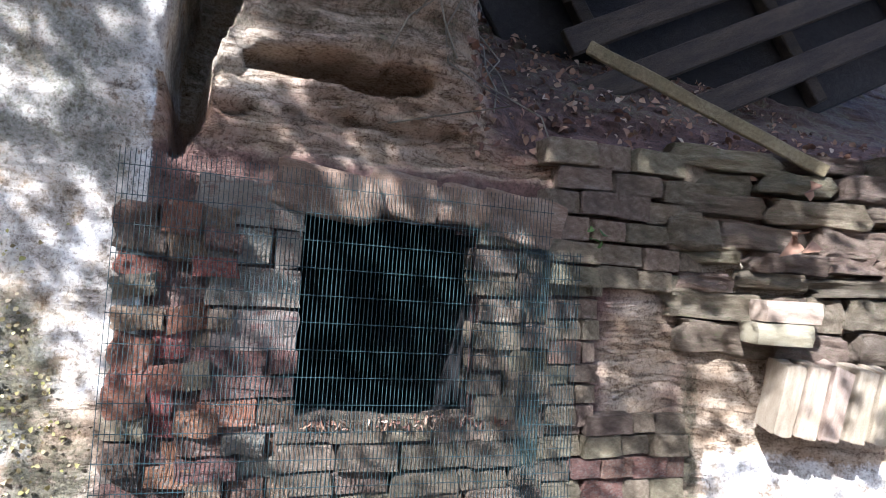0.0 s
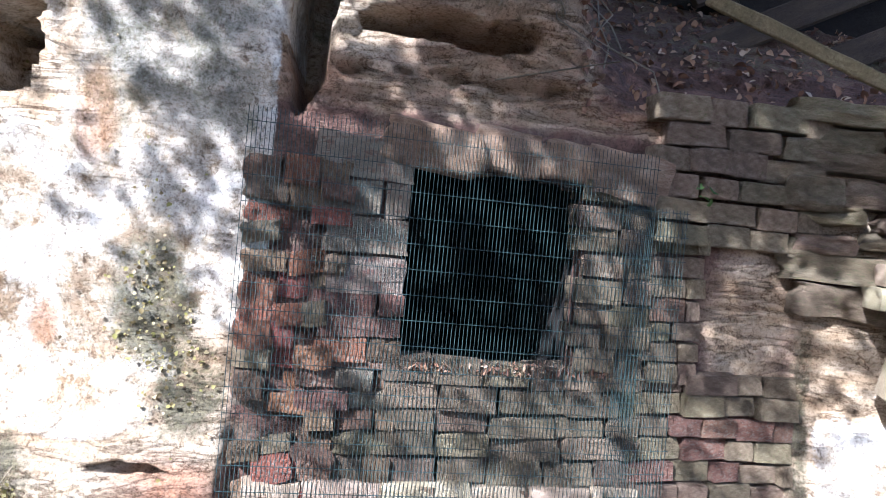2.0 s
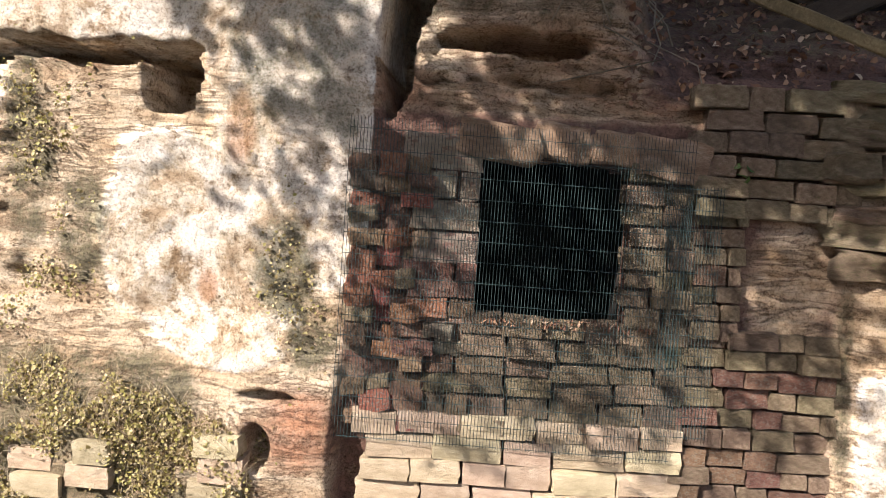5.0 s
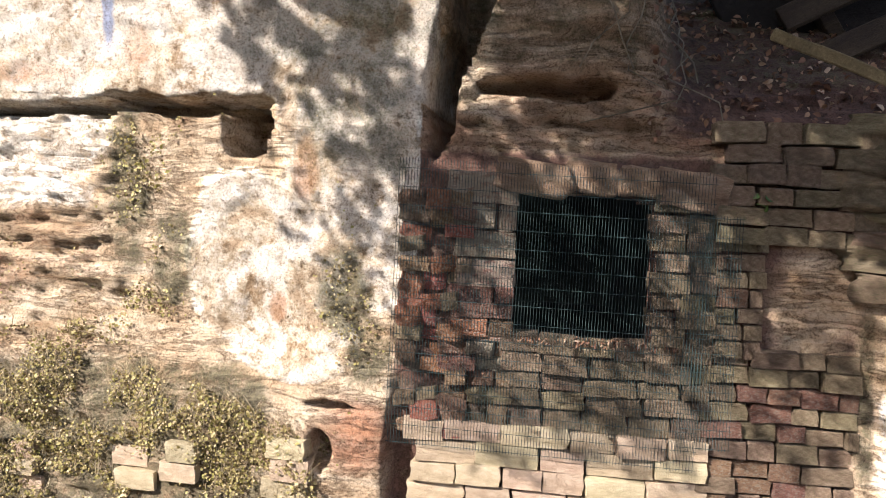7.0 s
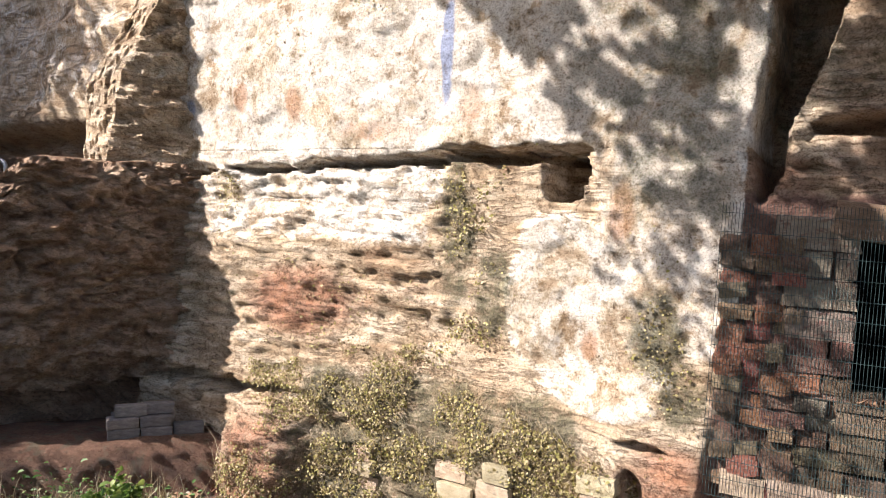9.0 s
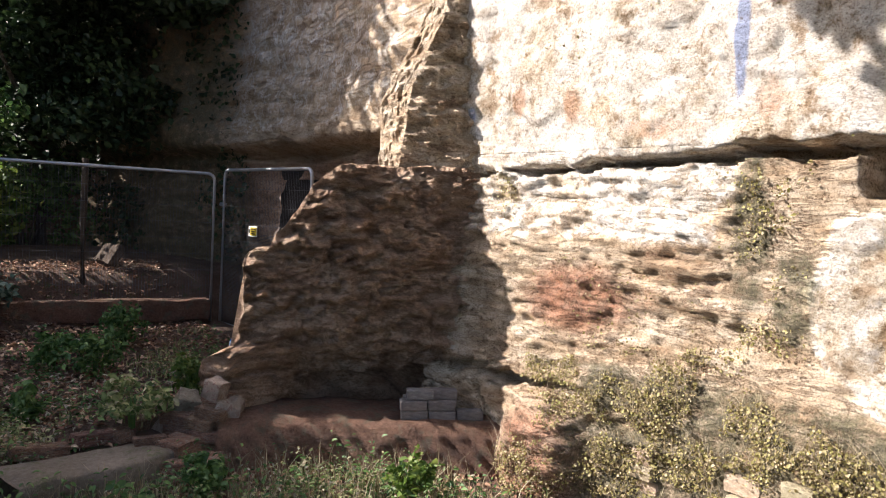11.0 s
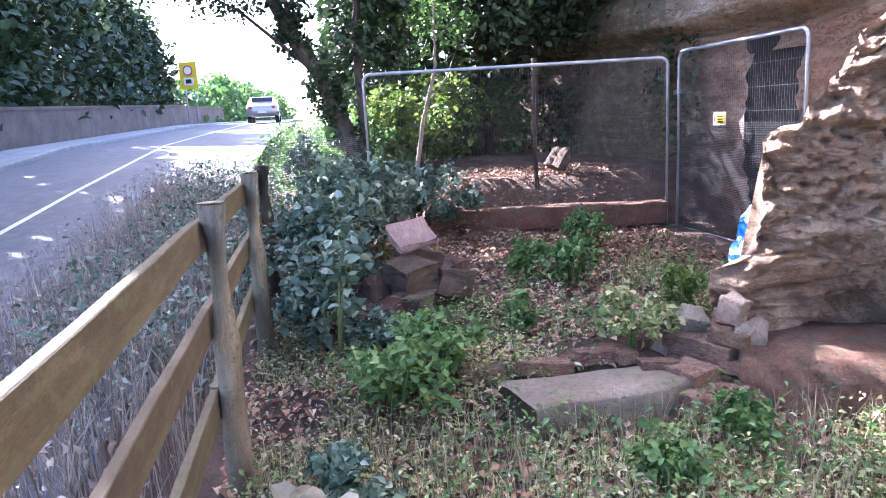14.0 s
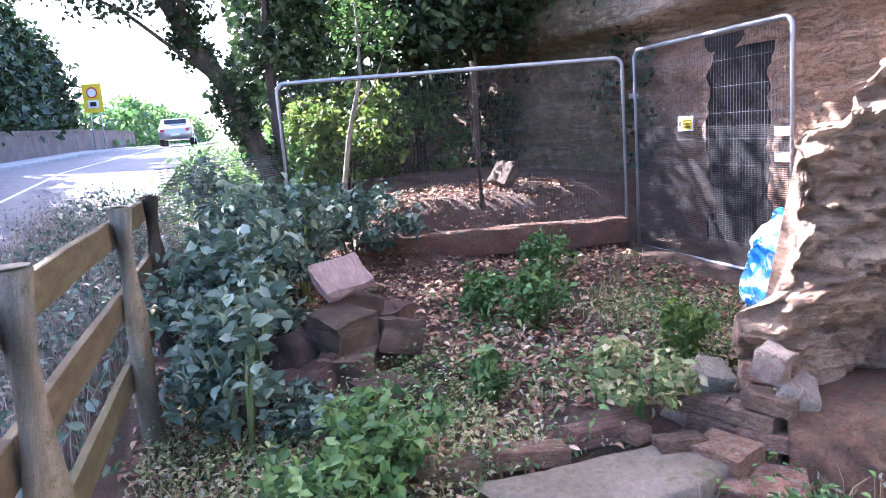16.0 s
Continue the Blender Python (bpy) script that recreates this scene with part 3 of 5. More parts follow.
moss = np.maximum.reduce([0.62 * blob(-0.5, 1.25, 0.18, 0.28), 0.62 * blob(-0.35, 0.95, 0.15, 0.2), 0.5 * smooth(-1.1, -0.7, X) * smooth(-0.1, -0.2, X) * smooth(1.5, 2.0, Z),
                          0.62 * smooth(1.0, 0.75, Z) * smooth(-3.0, -2.6, X) * smooth(-0.6, -1.0, X), 0.6 * blob(-1.72, 1.7, 0.14, 0.6), 0.62 * blob(2.06, 0.9, 0.05, 0.5),
                          0.45 * smooth(2.25, 2.5, Z) * smooth(-1.7, -0.9, X), 0.62 * blob(-1.45, 1.4, 0.15, 0.35)])
red = np.maximum.reduce([0.62 * blob(-2.95, 0.1, 0.4, 0.45), 0.66 * blob(-2.9, 1.22, 0.5, 0.26), 0.62 * blob(-0.35, 0.55, 0.28, 0.2), 0.6 * smooth(0.95, 1.2, X) * smooth(1.95, 2.1, Z),
                         0.5 * blob(0.0, 2.05, 0.25, 0.2), 0.38 * smooth(0.1, 0.3, X) * smooth(1.9, 2.0, Z)])
earth = np.maximum.reduce([0.75 * smooth(-0.26, -0.18, X) * smooth(2.08, 2.0, X) * smooth(2.08, 1.98, Z) * (1 - 0.6 * blob(1.82, 1.32, 0.2, 0.3)), 0.9 * smooth(0.9, 1.3, X) * smooth(2.0, 2.2, Z), 0.6 * smooth(0.2, -0.1, Z) * smooth(-2.5, -2.0, X)])
blue = np.maximum.reduce([0.9 * blob(-1.83, 2.85, 0.045, 0.35, 0.4), 0.6 * blob(-4.05, 2.56, 0.06, 0.08)])
ochre = np.maximum.reduce([0.62 * blob(-3.52, 2.62, 0.09, 0.13), 0.62 * blob(-3.02, 2.55, 0.10, 0.16), 0.55 * blob(-1.66, 2.5, 0.1, 0.16), 0.6 * blob(-0.72, 1.9, 0.09, 0.22), 0.62 * blob(-0.86, 1.15, 0.06, 0.1),
                           0.5 * blob(-2.3, 2.36, 0.4, 0.09), 0.45 * blob(-2.2, 1.4, 0.4, 0.3)])
for attr, chans in (("zone", (plaster, moss, red)), ("zone2", (blue, ochre, earth))):
    a = cliff.data.attributes.new(attr, 'FLOAT_COLOR', 'POINT')
    a.data.foreach_set("color", np.stack([*chans, np.ones_like(X)], -1).astype(np.float32).reshape(-1))

# hollow behind the hole; its near-black colour stands in for deep shade
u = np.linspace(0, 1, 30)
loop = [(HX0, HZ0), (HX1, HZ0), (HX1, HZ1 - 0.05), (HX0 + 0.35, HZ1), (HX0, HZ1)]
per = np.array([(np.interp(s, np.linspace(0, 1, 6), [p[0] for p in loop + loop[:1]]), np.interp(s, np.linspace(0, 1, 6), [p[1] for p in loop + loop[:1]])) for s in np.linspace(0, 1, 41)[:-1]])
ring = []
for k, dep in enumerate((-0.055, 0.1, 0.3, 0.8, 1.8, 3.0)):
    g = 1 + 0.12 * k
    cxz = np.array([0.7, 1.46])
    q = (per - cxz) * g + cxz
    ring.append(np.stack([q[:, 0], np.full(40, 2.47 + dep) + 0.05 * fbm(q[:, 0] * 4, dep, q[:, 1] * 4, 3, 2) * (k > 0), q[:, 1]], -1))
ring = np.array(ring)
cave = arrays("wall_cave", ring.reshape(-1, 3), [list(map(int, f)) for f in grid_faces(6, 40, True)] + [list(range(200, 240))], SHADEBLACK)
tagged(cave, "rock-cut hollow behind the grille, its shade painted near-black", "cave", kind="structure")

# ---- rear cliff with the cave doorway ----
RX = [(-4.3, 2.75), (-5.2, 3.05), (-6.5, 3.2), (-8.2, 3.35), (-9.4, 3.35), (-10.6, 2.9), (-12.0, 2.6), (-14, 2.2), (-16, 1.2)]
seg = np.concatenate([[0], np.cumsum([math.dist(a, b) for a, b in zip(RX, RX[1:])])])
us = np.arange(0, seg[-1], 0.06)
px, py = np.interp(us, seg, [p[0] for p in RX]), np.interp(us, seg, [p[1] for p in RX])
zs = np.concatenate([np.arange(-0.3, 4.2, 0.05), np.geomspace(4.3, 10, 16)])
gx, gz = np.meshgrid(px, zs, indexing='ij')
gy0 = np.repeat(py[:, None], len(zs), 1)
gy = gy0 + 0.25 * fbm(gx * 0.7, 0 * gx, gz * 0.8, 4, 61) + 0.09 * fbm(gx * 1.5, 0 * gx, gz * 7, 4, 63)
gy = gy - 0.35 * smooth(2.35, 2.6, gz) + 0.12 * line_mask(gx, gz, [(-10, 2.45), (-7, 2.4), (-5, 2.5)], [0.05, 0.07, 0.04])
faces = grid_faces(len(px), len(zs))
fx, fz = gx.reshape(-1)[faces].mean(1), gz.reshape(-1)[faces].mean(1)
keep = ~((fx > -8.42) & (fx < -7.6) & (fz < 2.12 ) & (fz > -0.3))
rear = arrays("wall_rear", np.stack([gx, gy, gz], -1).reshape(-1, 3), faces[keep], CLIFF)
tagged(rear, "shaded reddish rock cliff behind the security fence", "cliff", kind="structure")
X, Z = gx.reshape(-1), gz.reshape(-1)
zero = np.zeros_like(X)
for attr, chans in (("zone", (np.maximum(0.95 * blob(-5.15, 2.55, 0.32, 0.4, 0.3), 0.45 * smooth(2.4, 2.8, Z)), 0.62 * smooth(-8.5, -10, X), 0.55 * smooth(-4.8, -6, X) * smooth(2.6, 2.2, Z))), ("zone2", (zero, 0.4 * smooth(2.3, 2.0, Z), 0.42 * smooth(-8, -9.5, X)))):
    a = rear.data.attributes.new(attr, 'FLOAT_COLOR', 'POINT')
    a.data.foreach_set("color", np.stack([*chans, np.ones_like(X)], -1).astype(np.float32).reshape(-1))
# box behind the doorway, painted near-black for the shade within
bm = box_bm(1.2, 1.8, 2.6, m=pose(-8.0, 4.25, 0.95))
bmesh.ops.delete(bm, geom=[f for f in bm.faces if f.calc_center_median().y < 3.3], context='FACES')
tagged(part("wall_doorway", bm, SHADEBLACK), "rock-cut cave doorway, its inner shade painted near-black", "cave", kind="structure")

# ---- rock pillar, buttress and bench ----


def loft(name, sections, material, flat=False):
    """sections: array (n, m, 3) of closed loops; both ends capped."""
    n, m, _ = sections.shape
    f = [list(map(int, q)) for q in grid_faces(n, m, True)] + [list(range(m))[::-1], list(range((n - 1) * m, n * m))]
    return arrays(name, sections.reshape(-1, 3), f, material, flat=flat)


def pillar():
    P0, P1 = np.array((-4.84, 0.96)), np.array((-4.05, 2.62))
    back = np.array((-0.55, 0.85))
    nsec, nf, nt_, nb = 170, 140, 14, 16
    secs = []
    for u in np.linspace(0, 1, nsec):
        top = np.interp(u, [0, 0.02, 0.09, 0.12, 0.16, 0.22, 0.27, 0.38, 0.6, 1.0], [1.28, 1.38, 1.40, 1.52, 1.60, 1.78, 1.94, 2.08, 2.10, 2.14])
        bot = np.interp(u, [0, 0.1, 0.3, 0.6, 0.8, 1], [-0.1, 0.05, 0.40, 0.42, 0.50, 0.55])
        p = P0 + (P1 - P0) * u
        b = p + back * (0.35 + 0.65 * min(1, u * 2.2))
        zf = np.linspace(bot, top - 0.03, nf)
        front = np.stack([np.full(nf, p[0]), np.full(nf, p[1]), zf], -1)
        tt = np.linspace(0, 1, nt_)[:, None]
        topl = np.concatenate([p + (b - p) * tt, np.full((nt_, 1), top) + 0.04 * np.sin(tt * 3)], 1)
        zb = np.linspace(top - 0.03, -0.25, nb)
        backl = np.stack([np.full(nb, b[0]), np.full(nb, b[1]), zb], -1)
        under = np.array([[b[0] * 0.4 + p[0] * 0.6, b[1] * 0.4 + p[1] * 0.6, bot - 0.35], [p[0] - 0.22, p[1], bot - 0.05]])
        secs.append(np.concatenate([front, topl, backl, under]))
    s = np.array(secs)
    nx, ny = 0.9, -0.43
    strat = fbm(s[..., 1] * 1.3 + s[..., 0], s[..., 0] * 0, s[..., 2] * 13, 4, 71) * 0.045 - 0.11 * np.abs(fbm(s[..., 0] * 6, s[..., 1] * 6, s[..., 2] * 9, 4, 72)) + 0.06 * fbm(s[..., 0] * 24, s[..., 1] * 24, s[..., 2] * 32, 3, 74) + 0.03 + fbm(s[..., 0] * 2, s[..., 1] * 2, s[..., 2] * 2.6, 4, 73) * 0.13 + fbm(s[..., 0] * 11, s[..., 1] * 11, s[..., 2] * 17, 4, 75) * 0.11 - 0.10 * np.abs(fbm(s[..., 0] * 5, s[..., 1] * 5, s[..., 2] * 12, 4, 78)) - 0.06 * smooth(0.02, 0.0, np.abs(fbm(s[..., 0] * 2, s[..., 1] * 2, s[..., 2] * 3.5, 3, 76)))
    u = np.linspace(0, 1, nsec)[:, None]
    belly = 0.10 * np.exp(-((s[..., 2] - 1.15) / 0.6) ** 2) - 0.20 * smooth(0.72, 0.42, s[..., 2]) * smooth(0.05, 0.3, u) * np.ones_like(s[..., 2])
    s[..., 0] += nx * (strat + belly)
    s[..., 1] += ny * (strat + belly) + 0.05 * fbm(s[..., 0] * 0, u * 6, s[..., 2] * 6, 3, 77) * (1 - smooth(0, 0.25, u))
    s[..., 1] -= 0.28 * smooth(0.74, 0.55, s[..., 2]) * (1 - smooth(0, 0.3, u))
    s[..., 2] += 0.05 * fbm(s[..., 0] * 3, s[..., 1] * 3, s[..., 2] * 2, 3, 79)
    return loft("rock_pillar", s, ROCK, True)


tagged(pillar(), "weathered brown sandstone outcrop with bedded layers beside the cliff", "rock")


def buttress():
    secs = []
    for z in np.concatenate([np.arange(2.02, 3.6, 0.02), np.linspace(3.62, 6.5, 40)]):
        ridge = np.interp(z, [2.0, 2.14, 2.77, 3.33, 4.5, 6.5], [-4.50, -4.43, -4.34, -4.19, -4.1, -4.05])
        fore = np.interp(z, [2.0, 2.77, 3.33, 4.5, 6.5], [2.08, 2.10, 2.28, 2.38, 2.45])
        flank = np.interp(z, [2.0, 2.64, 3.5, 4.5, 6.5], [-4.88, -4.93, -4.58, -4.4, -4.4])
        pts = np.array([(-3.93, 2.66), (ridge, fore), (flank, fore + 0.14), (flank - 0.08, 2.8), (-4.6, 3.3), (-4.0, 3.0)])
        q = []
        for a, b in zip(pts, np.roll(pts, -1, 0)):
            q += [a + (b - a) * t for t in np.linspace(0, 1, 29)[:-1]]
        q = np.array(q)
        secs.append(np.concatenate([q, np.full((len(q), 1), z)], 1))
    s = np.array(secs)
    d = 0.08 * fbm(s[..., 0] * 2, s[..., 1] * 2, s[..., 2] * 2.5, 4, 81) - 0.08 * np.abs(fbm(s[..., 0] * 7, s[..., 1] * 7, s[..., 2] * 6, 4, 82)) + 0.07 * fbm(s[..., 0] * 9, s[..., 1] * 9, s[..., 2] * 14, 4, 83)
    s[..., 0] += d
    s[..., 1] -= d
    return loft("rock_buttress", s, CLIFF, True)


tagged(buttress(), "upright sandstone buttress rising against the cliff", "rock")


def bench():
    A, B = np.array((-4.52, 0.70)), np.array((-3.34, 2.32))
    d = (B - A) / np.linalg.norm(B - A)
    nrm = np.array((d[1], -d[0]))
    secs = []
    for u in np.linspace(-0.02, 1.0, 80):
        p = A + (B - A) * u
        prof = [(-0.75, -0.3), (-0.75, 0.20), (-0.5, 0.22), (-0.25, 0.23), (-0.08, 0.215), (0.0, 0.19), (0.05, 0.13), (0.08, 0.05), (0.11, -0.05), (0.15, -0.15), (0.20, -0.3)]
        pts = np.array([(*(p + nrm * o), z) for o, z in prof])
        dense = []
        for a, b in zip(pts[:-1], pts[1:]):
            dense += [a + (b - a) * t for t in np.linspace(0, 1, 5)[:-1]]
        dense.append(pts[-1])
        secs.append(np.array(dense))
    s = np.array(secs)
    u = np.linspace(0, 1, 80)[:, None]
    grooves = 0.016 * np.sin((u * 1.9 + s[..., 2] * 0.9) * 42 + 3 * fbm(s[..., 0] * 3, s[..., 1] * 3, s[..., 2] * 3, 3, 90)) + 0.05 * fbm(s[..., 0] * 3, s[..., 1] * 3, s[..., 2] * 3, 4, 91)
    w = smooth(0.26, 0.10, s[..., 2])
    s[..., 0] += nrm[0] * grooves * w
    s[..., 1] += nrm[1] * grooves * w
    s[..., 2] += 0.03 * fbm(s[..., 0] * 2, s[..., 1] * 2, s[..., 2] * 0, 3, 93) + (1 - w) * 0.015 * fbm(s[..., 0] * 9, s[..., 1] * 9, 0, 3, 94)
    return loft("rock_bench", s, BENCH)


tagged(bench(), "low tooled red sandstone ledge under the outcrop", "rock ledge")

# ---- wire grille over the hole ----


def wire(name, length, r, material):
    bm = bmesh.new()
    bmesh.ops.create_cone(bm, segments=5, radius1=r, radius2=r, depth=length, cap_ends=True)
    me = bpy.data.meshes.new(name)
    bm.to_mesh(me)
    bm.free()
    me.materials.append(material)
    return me


def grille(name, x0, x1, z0, z1, y, tilt, label, vstep=0.0149, hstep=0.0915):
    base = empty(name, pose(x0, y, z0, 0, tilt, 0))
    tagged(base, label, "mesh panel", group="wire panels over the hole")
    w, h = x1 - x0, z1 - z0
    up, across = wire("upright_wire", h, 0.0013, WIRE), wire("cross_wire", w, 0.0014, WIRE)
    rng = random.Random(5)
    for i in range(int(w / vstep) + 1):
        put("upright_wire", up, pose(i * vstep, 0.004 * math.sin(i * 0.11), h / 2, 0, rng.uniform(-0.05, 0.05), 0), base)
    for k in range(int(h / hstep) + 1):
        put("cross_wire", across, pose(w / 2, -0.005, k * hstep + 0.01, 0, 90 + rng.uniform(-0.1, 0.1), 0), base)
    return base


grille("mesh_panel", -0.225, 1.29, 0.53, 1.965, 2.335, 1.0, "dark green welded wire mesh panel fixed over the hole")
grille("mesh_panel", 1.20, 1.445, 0.62, 1.74, 2.322, 0.0, "narrow strip of green wire mesh overlapping the panel")

# ---- security fence and gate ----


def wire_panel(name, a, b, z0, z1, label, gate=False):
    """A steel tube frame with round corners and fine wire, from a to b on the plan."""
    a, b = Vector(a), Vector(b)
    L = (b - a).length
    ang = math.degrees(math.atan2(b.y - a.y, b.x - a.x))
    base = tagged(empty(name, pose(a.x, a.y, z0, 0, 0, ang)), label, "fence")
    H, r = z1 - z0, 0.09
    corner = [(0, 0, 0), (0, 0, H - r)] + [(r - r * math.cos(t), 0, H - r + r * math.sin(t)) for t in (0.4, 0.8, 1.2)] + [(r, 0, H)]
    path = corner + [(L - x, 0, z) for x, y, z in corner[::-1]]
    part("frame", tube(path, 0.021, 10), STEEL, base, "galvanised steel tube")
    part("bottom_rail", tube([(0, 0, 0.06), (L, 0, 0.06)], 0.016, 8), STEEL, base)
    up, across = wire("upright_wire", H - 0.08, 0.0014, DARKWIRE), wire("cross_wire", L, 0.0017, DARKWIRE)
    n = min(int(L / 0.035), 110)
    for i in range(1, n):
        put("upright_wire", up, pose(L * i / n, 0, H / 2 + 0.02), base)
    k = 9
    for i in range(1, k):
        put("cross_wire", across, pose(L / 2, 0.004, 0.06 + (H - 0.08) * i / k, 0, 90, 0), base)
    return base


wire_panel("security_fence", (-9.70, -0.95), (-8.72, 2.45), 0.18, 2.11, "galvanised wire mesh security fence panel")
a, b = Vector((-7.82, -2.02)), Vector((-9.66, -1.0))
screen = tagged(empty("screen_mesh", pose(a.x, a.y, 0.35, 0, 0, math.degrees(math.atan2(b.y - a.y, b.x - a.x)))), "sheet of fine dark screening mesh between post and fence", "mesh")
thread, span = wire("strand", (b - a).length, 0.0030, DARKWIRE), (b - a).length
stay = wire("upright_wire", 1.05, 0.0015, DARKWIRE)
for i in range(46):
    put("strand", thread, pose(span / 2, 0.004 * math.sin(i), 0.03 + i * 0.0225, 0, 90, 0), screen)
for i in range(40):
    put("upright_wire", stay, pose(span * (i + 0.5) / 40, 0.005, 0.52), screen)
gate = wire_panel("security_gate", (-8.70, 2.58), (-6.62, 2.62), 0.10, 2.17, "closed galvanised wire mesh gate before the cave")
meshw = wire("privacy_wire", 2.04, 0.0035, BLACK)
for i in range(72):
    put("privacy_wire", meshw, pose(1.04, 0.012, 0.08 + i * 0.0168, 0, 90, 0), gate)
for zz in (1.02, 1.22):
    part("lock_plate", box_bm(0.16, 0.02, 0.07, 0.006, 1, pose(2.02, -0.03, zz)), WHITE, gate, "pale lock plate")
part("clamp", box_bm(0.11, 0.06, 0.05, 0.01, 1, pose(-0.03, 0, 1.62)), STEEL, gate)
sign = tagged(empty("warning_sign", pose(-7.86, 2.575, 1.41)), "small yellow and white warning sign tied to the gate", "sign")
part("plate", box_bm(0.22, 0.006, 0.13, 0.002, 1), WHITE, sign)
part("yellow_field", box_bm(0.155, 0.004, 0.10, 0.001, 1, pose(0.025, -0.006, 0)), YELLOW, sign)
for i, w in enumerate((0.12, 0.10, 0.11)):
    part("text_bar", box_bm(w, 0.003, 0.012, m=pose(0.025, -0.0095, 0.028 - 0.028 * i)), BLACK, sign)
part("symbol", box_bm(0.03, 0.003, 0.05, m=pose(-0.08, -0.006, 0)), BLACK, sign)

# ---- post and rail fence ----


def post(x, y, h, r, label, lean=0, mat=POST):
    z0 = float(ground_z(x, y)) - 0.15
    bm = tube([(0, 0, 0), (0, 0, 0.4), (0.004, 0.003, 0.9), (0, 0, h - z0 - 0.012), (0, 0, h - z0)], [r, r * 1.01, r * 0.98, r, r * 0.93], 18)
    ob = part("fence_post", bm, mat)
    ob.matrix_world = pose(x, y, z0, 0, lean, 0)
    return tagged(ob, label, "fence post", group="posts of the roadside fence")


POSTS = [0.1, -2.0, -4.33, -6.25]
for i, x in enumerate(POSTS):
    post(x, -2.06, 1.26, 0.064, "round weathered timber fence post with a flat top", lean=random.uniform(-0.6, 0.6))
post(-7.75, -2.08, 1.22, 0.07, "dark ivy-shaded fence post where the rails end", mat=BARK)
xs_ends = [1.3] + POSTS + [-7.75]
for a, b in zip(xs_ends, xs_ends[1:]):
    for zz in (1.105, 0.715, 0.335):
        L = a - b
        bm = box_bm(L - 0.006, 0.038, 0.145, 0.004, 1)
        bmesh.ops.subdivide_edges(bm, edges=[e for e in bm.edges if e.calc_length() > 0.5], cuts=8)
        for v in bm.verts:
            v.co.z += 0.008 * noise.noise(Vector((v.co.x * 1.7 + a, 0, zz * 9)))
        ob = part("fence_rail", bm, TIMBER)
        ob.matrix_world = pose((a + b) / 2, -2.06 - 0.064 - 0.012, zz, 0, random.uniform(-0.5, 0.5), 0)
        tagged(ob, "weathered sawn timber fence rail", "fence rail", group="rails of the roadside fence")

# ---- loose stones ----
STONES = [stone_mesh("stone", i, DARKSTONE, 0.15, 4, 0.12, 0.6, soft=False) for i in range(4)]
rng = random.Random(11)
PILE = [(-6.2, -0.95, 0.15, .42, .34, .30), (-5.85, -0.82, 0.10, .30, .26, .22), (-6.45, -0.75, 0.18, .36, .3, .26), (-6.1, -1.2, 0.12, .4, .3, .24), (-6.5, -1.15, 0.2, .4, .36, .3), (-6.85, -0.95, 0.22, .4, .3, .3),
        (-6.3, -0.95, 0.40, .34, .3, .22), (-6.6, -0.85, 0.45, .34, .28, .22), (-6.35, -0.62, 0.30, .3, .26, .2), (-6.7, -0.6, 0.25, .3, .3, .3), (-5.8, -0.55, 0.06, .16, .14, .12), (-5.65, -1.05, 0.05, .24, .2, .14), (-6.05, -0.45, 0.08, .2, .2, .16)]
for i, (x, y, z, a, b, c) in enumerate(PILE):
    ob = stone_at("rubble_stone", STONES[i % 4], x, y, z, a, b, c, rng.uniform(-20, 20), rng.uniform(-20, 20), rng.uniform(0, 180))
    tagged(ob, "dark damp block in a heap of rubble", "stone", group="rubble heap")
ob = stone_at("broken_slab", stone_mesh("broken_slab", 9, PINKSTONE, 0.10, 5, 0.10, 0.6, soft=False), -6.50, -0.90, 0.68, 0.27, 0.32, 0.07, 10, 34, 20)
tagged(ob, "pinkish broken flat stone leaning on the rubble heap", "stone")


def slab():
    n, m = 46, 34
    u, v = np.meshgrid(np.linspace(-1, 1, n), np.linspace(-1, 1, m), indexing='ij')
    out = []
    for s in (1, -1):
        x = -4.66 + 0.18 * v + 0.02 * fbm(u * 3, v * 3, 0 * u, 3, 3)
        y = -0.13 + 0.49 * u + 0.05 * v
        edge = np.maximum(abs(u) ** 8, abs(v) ** 8)
        z = 0.075 - 0.02 * edge + 0.018 * fbm(x * 4, y * 4, 0 * x, 4, 9) if s == 1 else np.full_like(x, -0.25)
        x = x + smooth(0.2, 1.0, v) * (0.10 * fbm(y * 2.5, 0 * y, 0 * y, 3, 5) + 0.03)
        out.append(np.stack([x, y, z], -1))
    rings = []
    for i in range(n):
        rings.append(np.concatenate([out[0][i], out[1][i][::-1]]))
    return loft("stone_step", np.array(rings), SLAB)


tagged(slab(), "large worn sandstone step slab set in the ground", "stone step")
BR = [stone_mesh("brick", 20 + i, BRICK, 0.06, 3, 0.06, soft=False) for i in range(4)]
BRP = [stone_mesh("brick", 30 + i, PALE, 0.06, 3, 0.07, 0.4, soft=False) for i in range(4)]
stub = tagged(empty("brick_pier", pose(-4.80, 0.60, -0.02, 0, 0, 28)), "crumbling stub of a brick pier beside the step", "brickwork")
for k in range(5):
    for i in range(2):
        for j in range(2):
            if (k >= 3 and j == 0) or (k == 4 and i == 0):
                continue
            stone_at("brick", BR[(i + j + k) % 4], -0.12 + 0.232 * j + (0.06 if k % 2 else 0) + rng.uniform(-.015, .015), -0.06 + 0.125 * i + rng.uniform(-.012, .012) + 0.015 * k, 0.03 + 0.08 * k, 0.222, 0.112, 0.074, rng.uniform(-4, 4), rng.uniform(-4, 4), rng.uniform(-5, 5), stub)
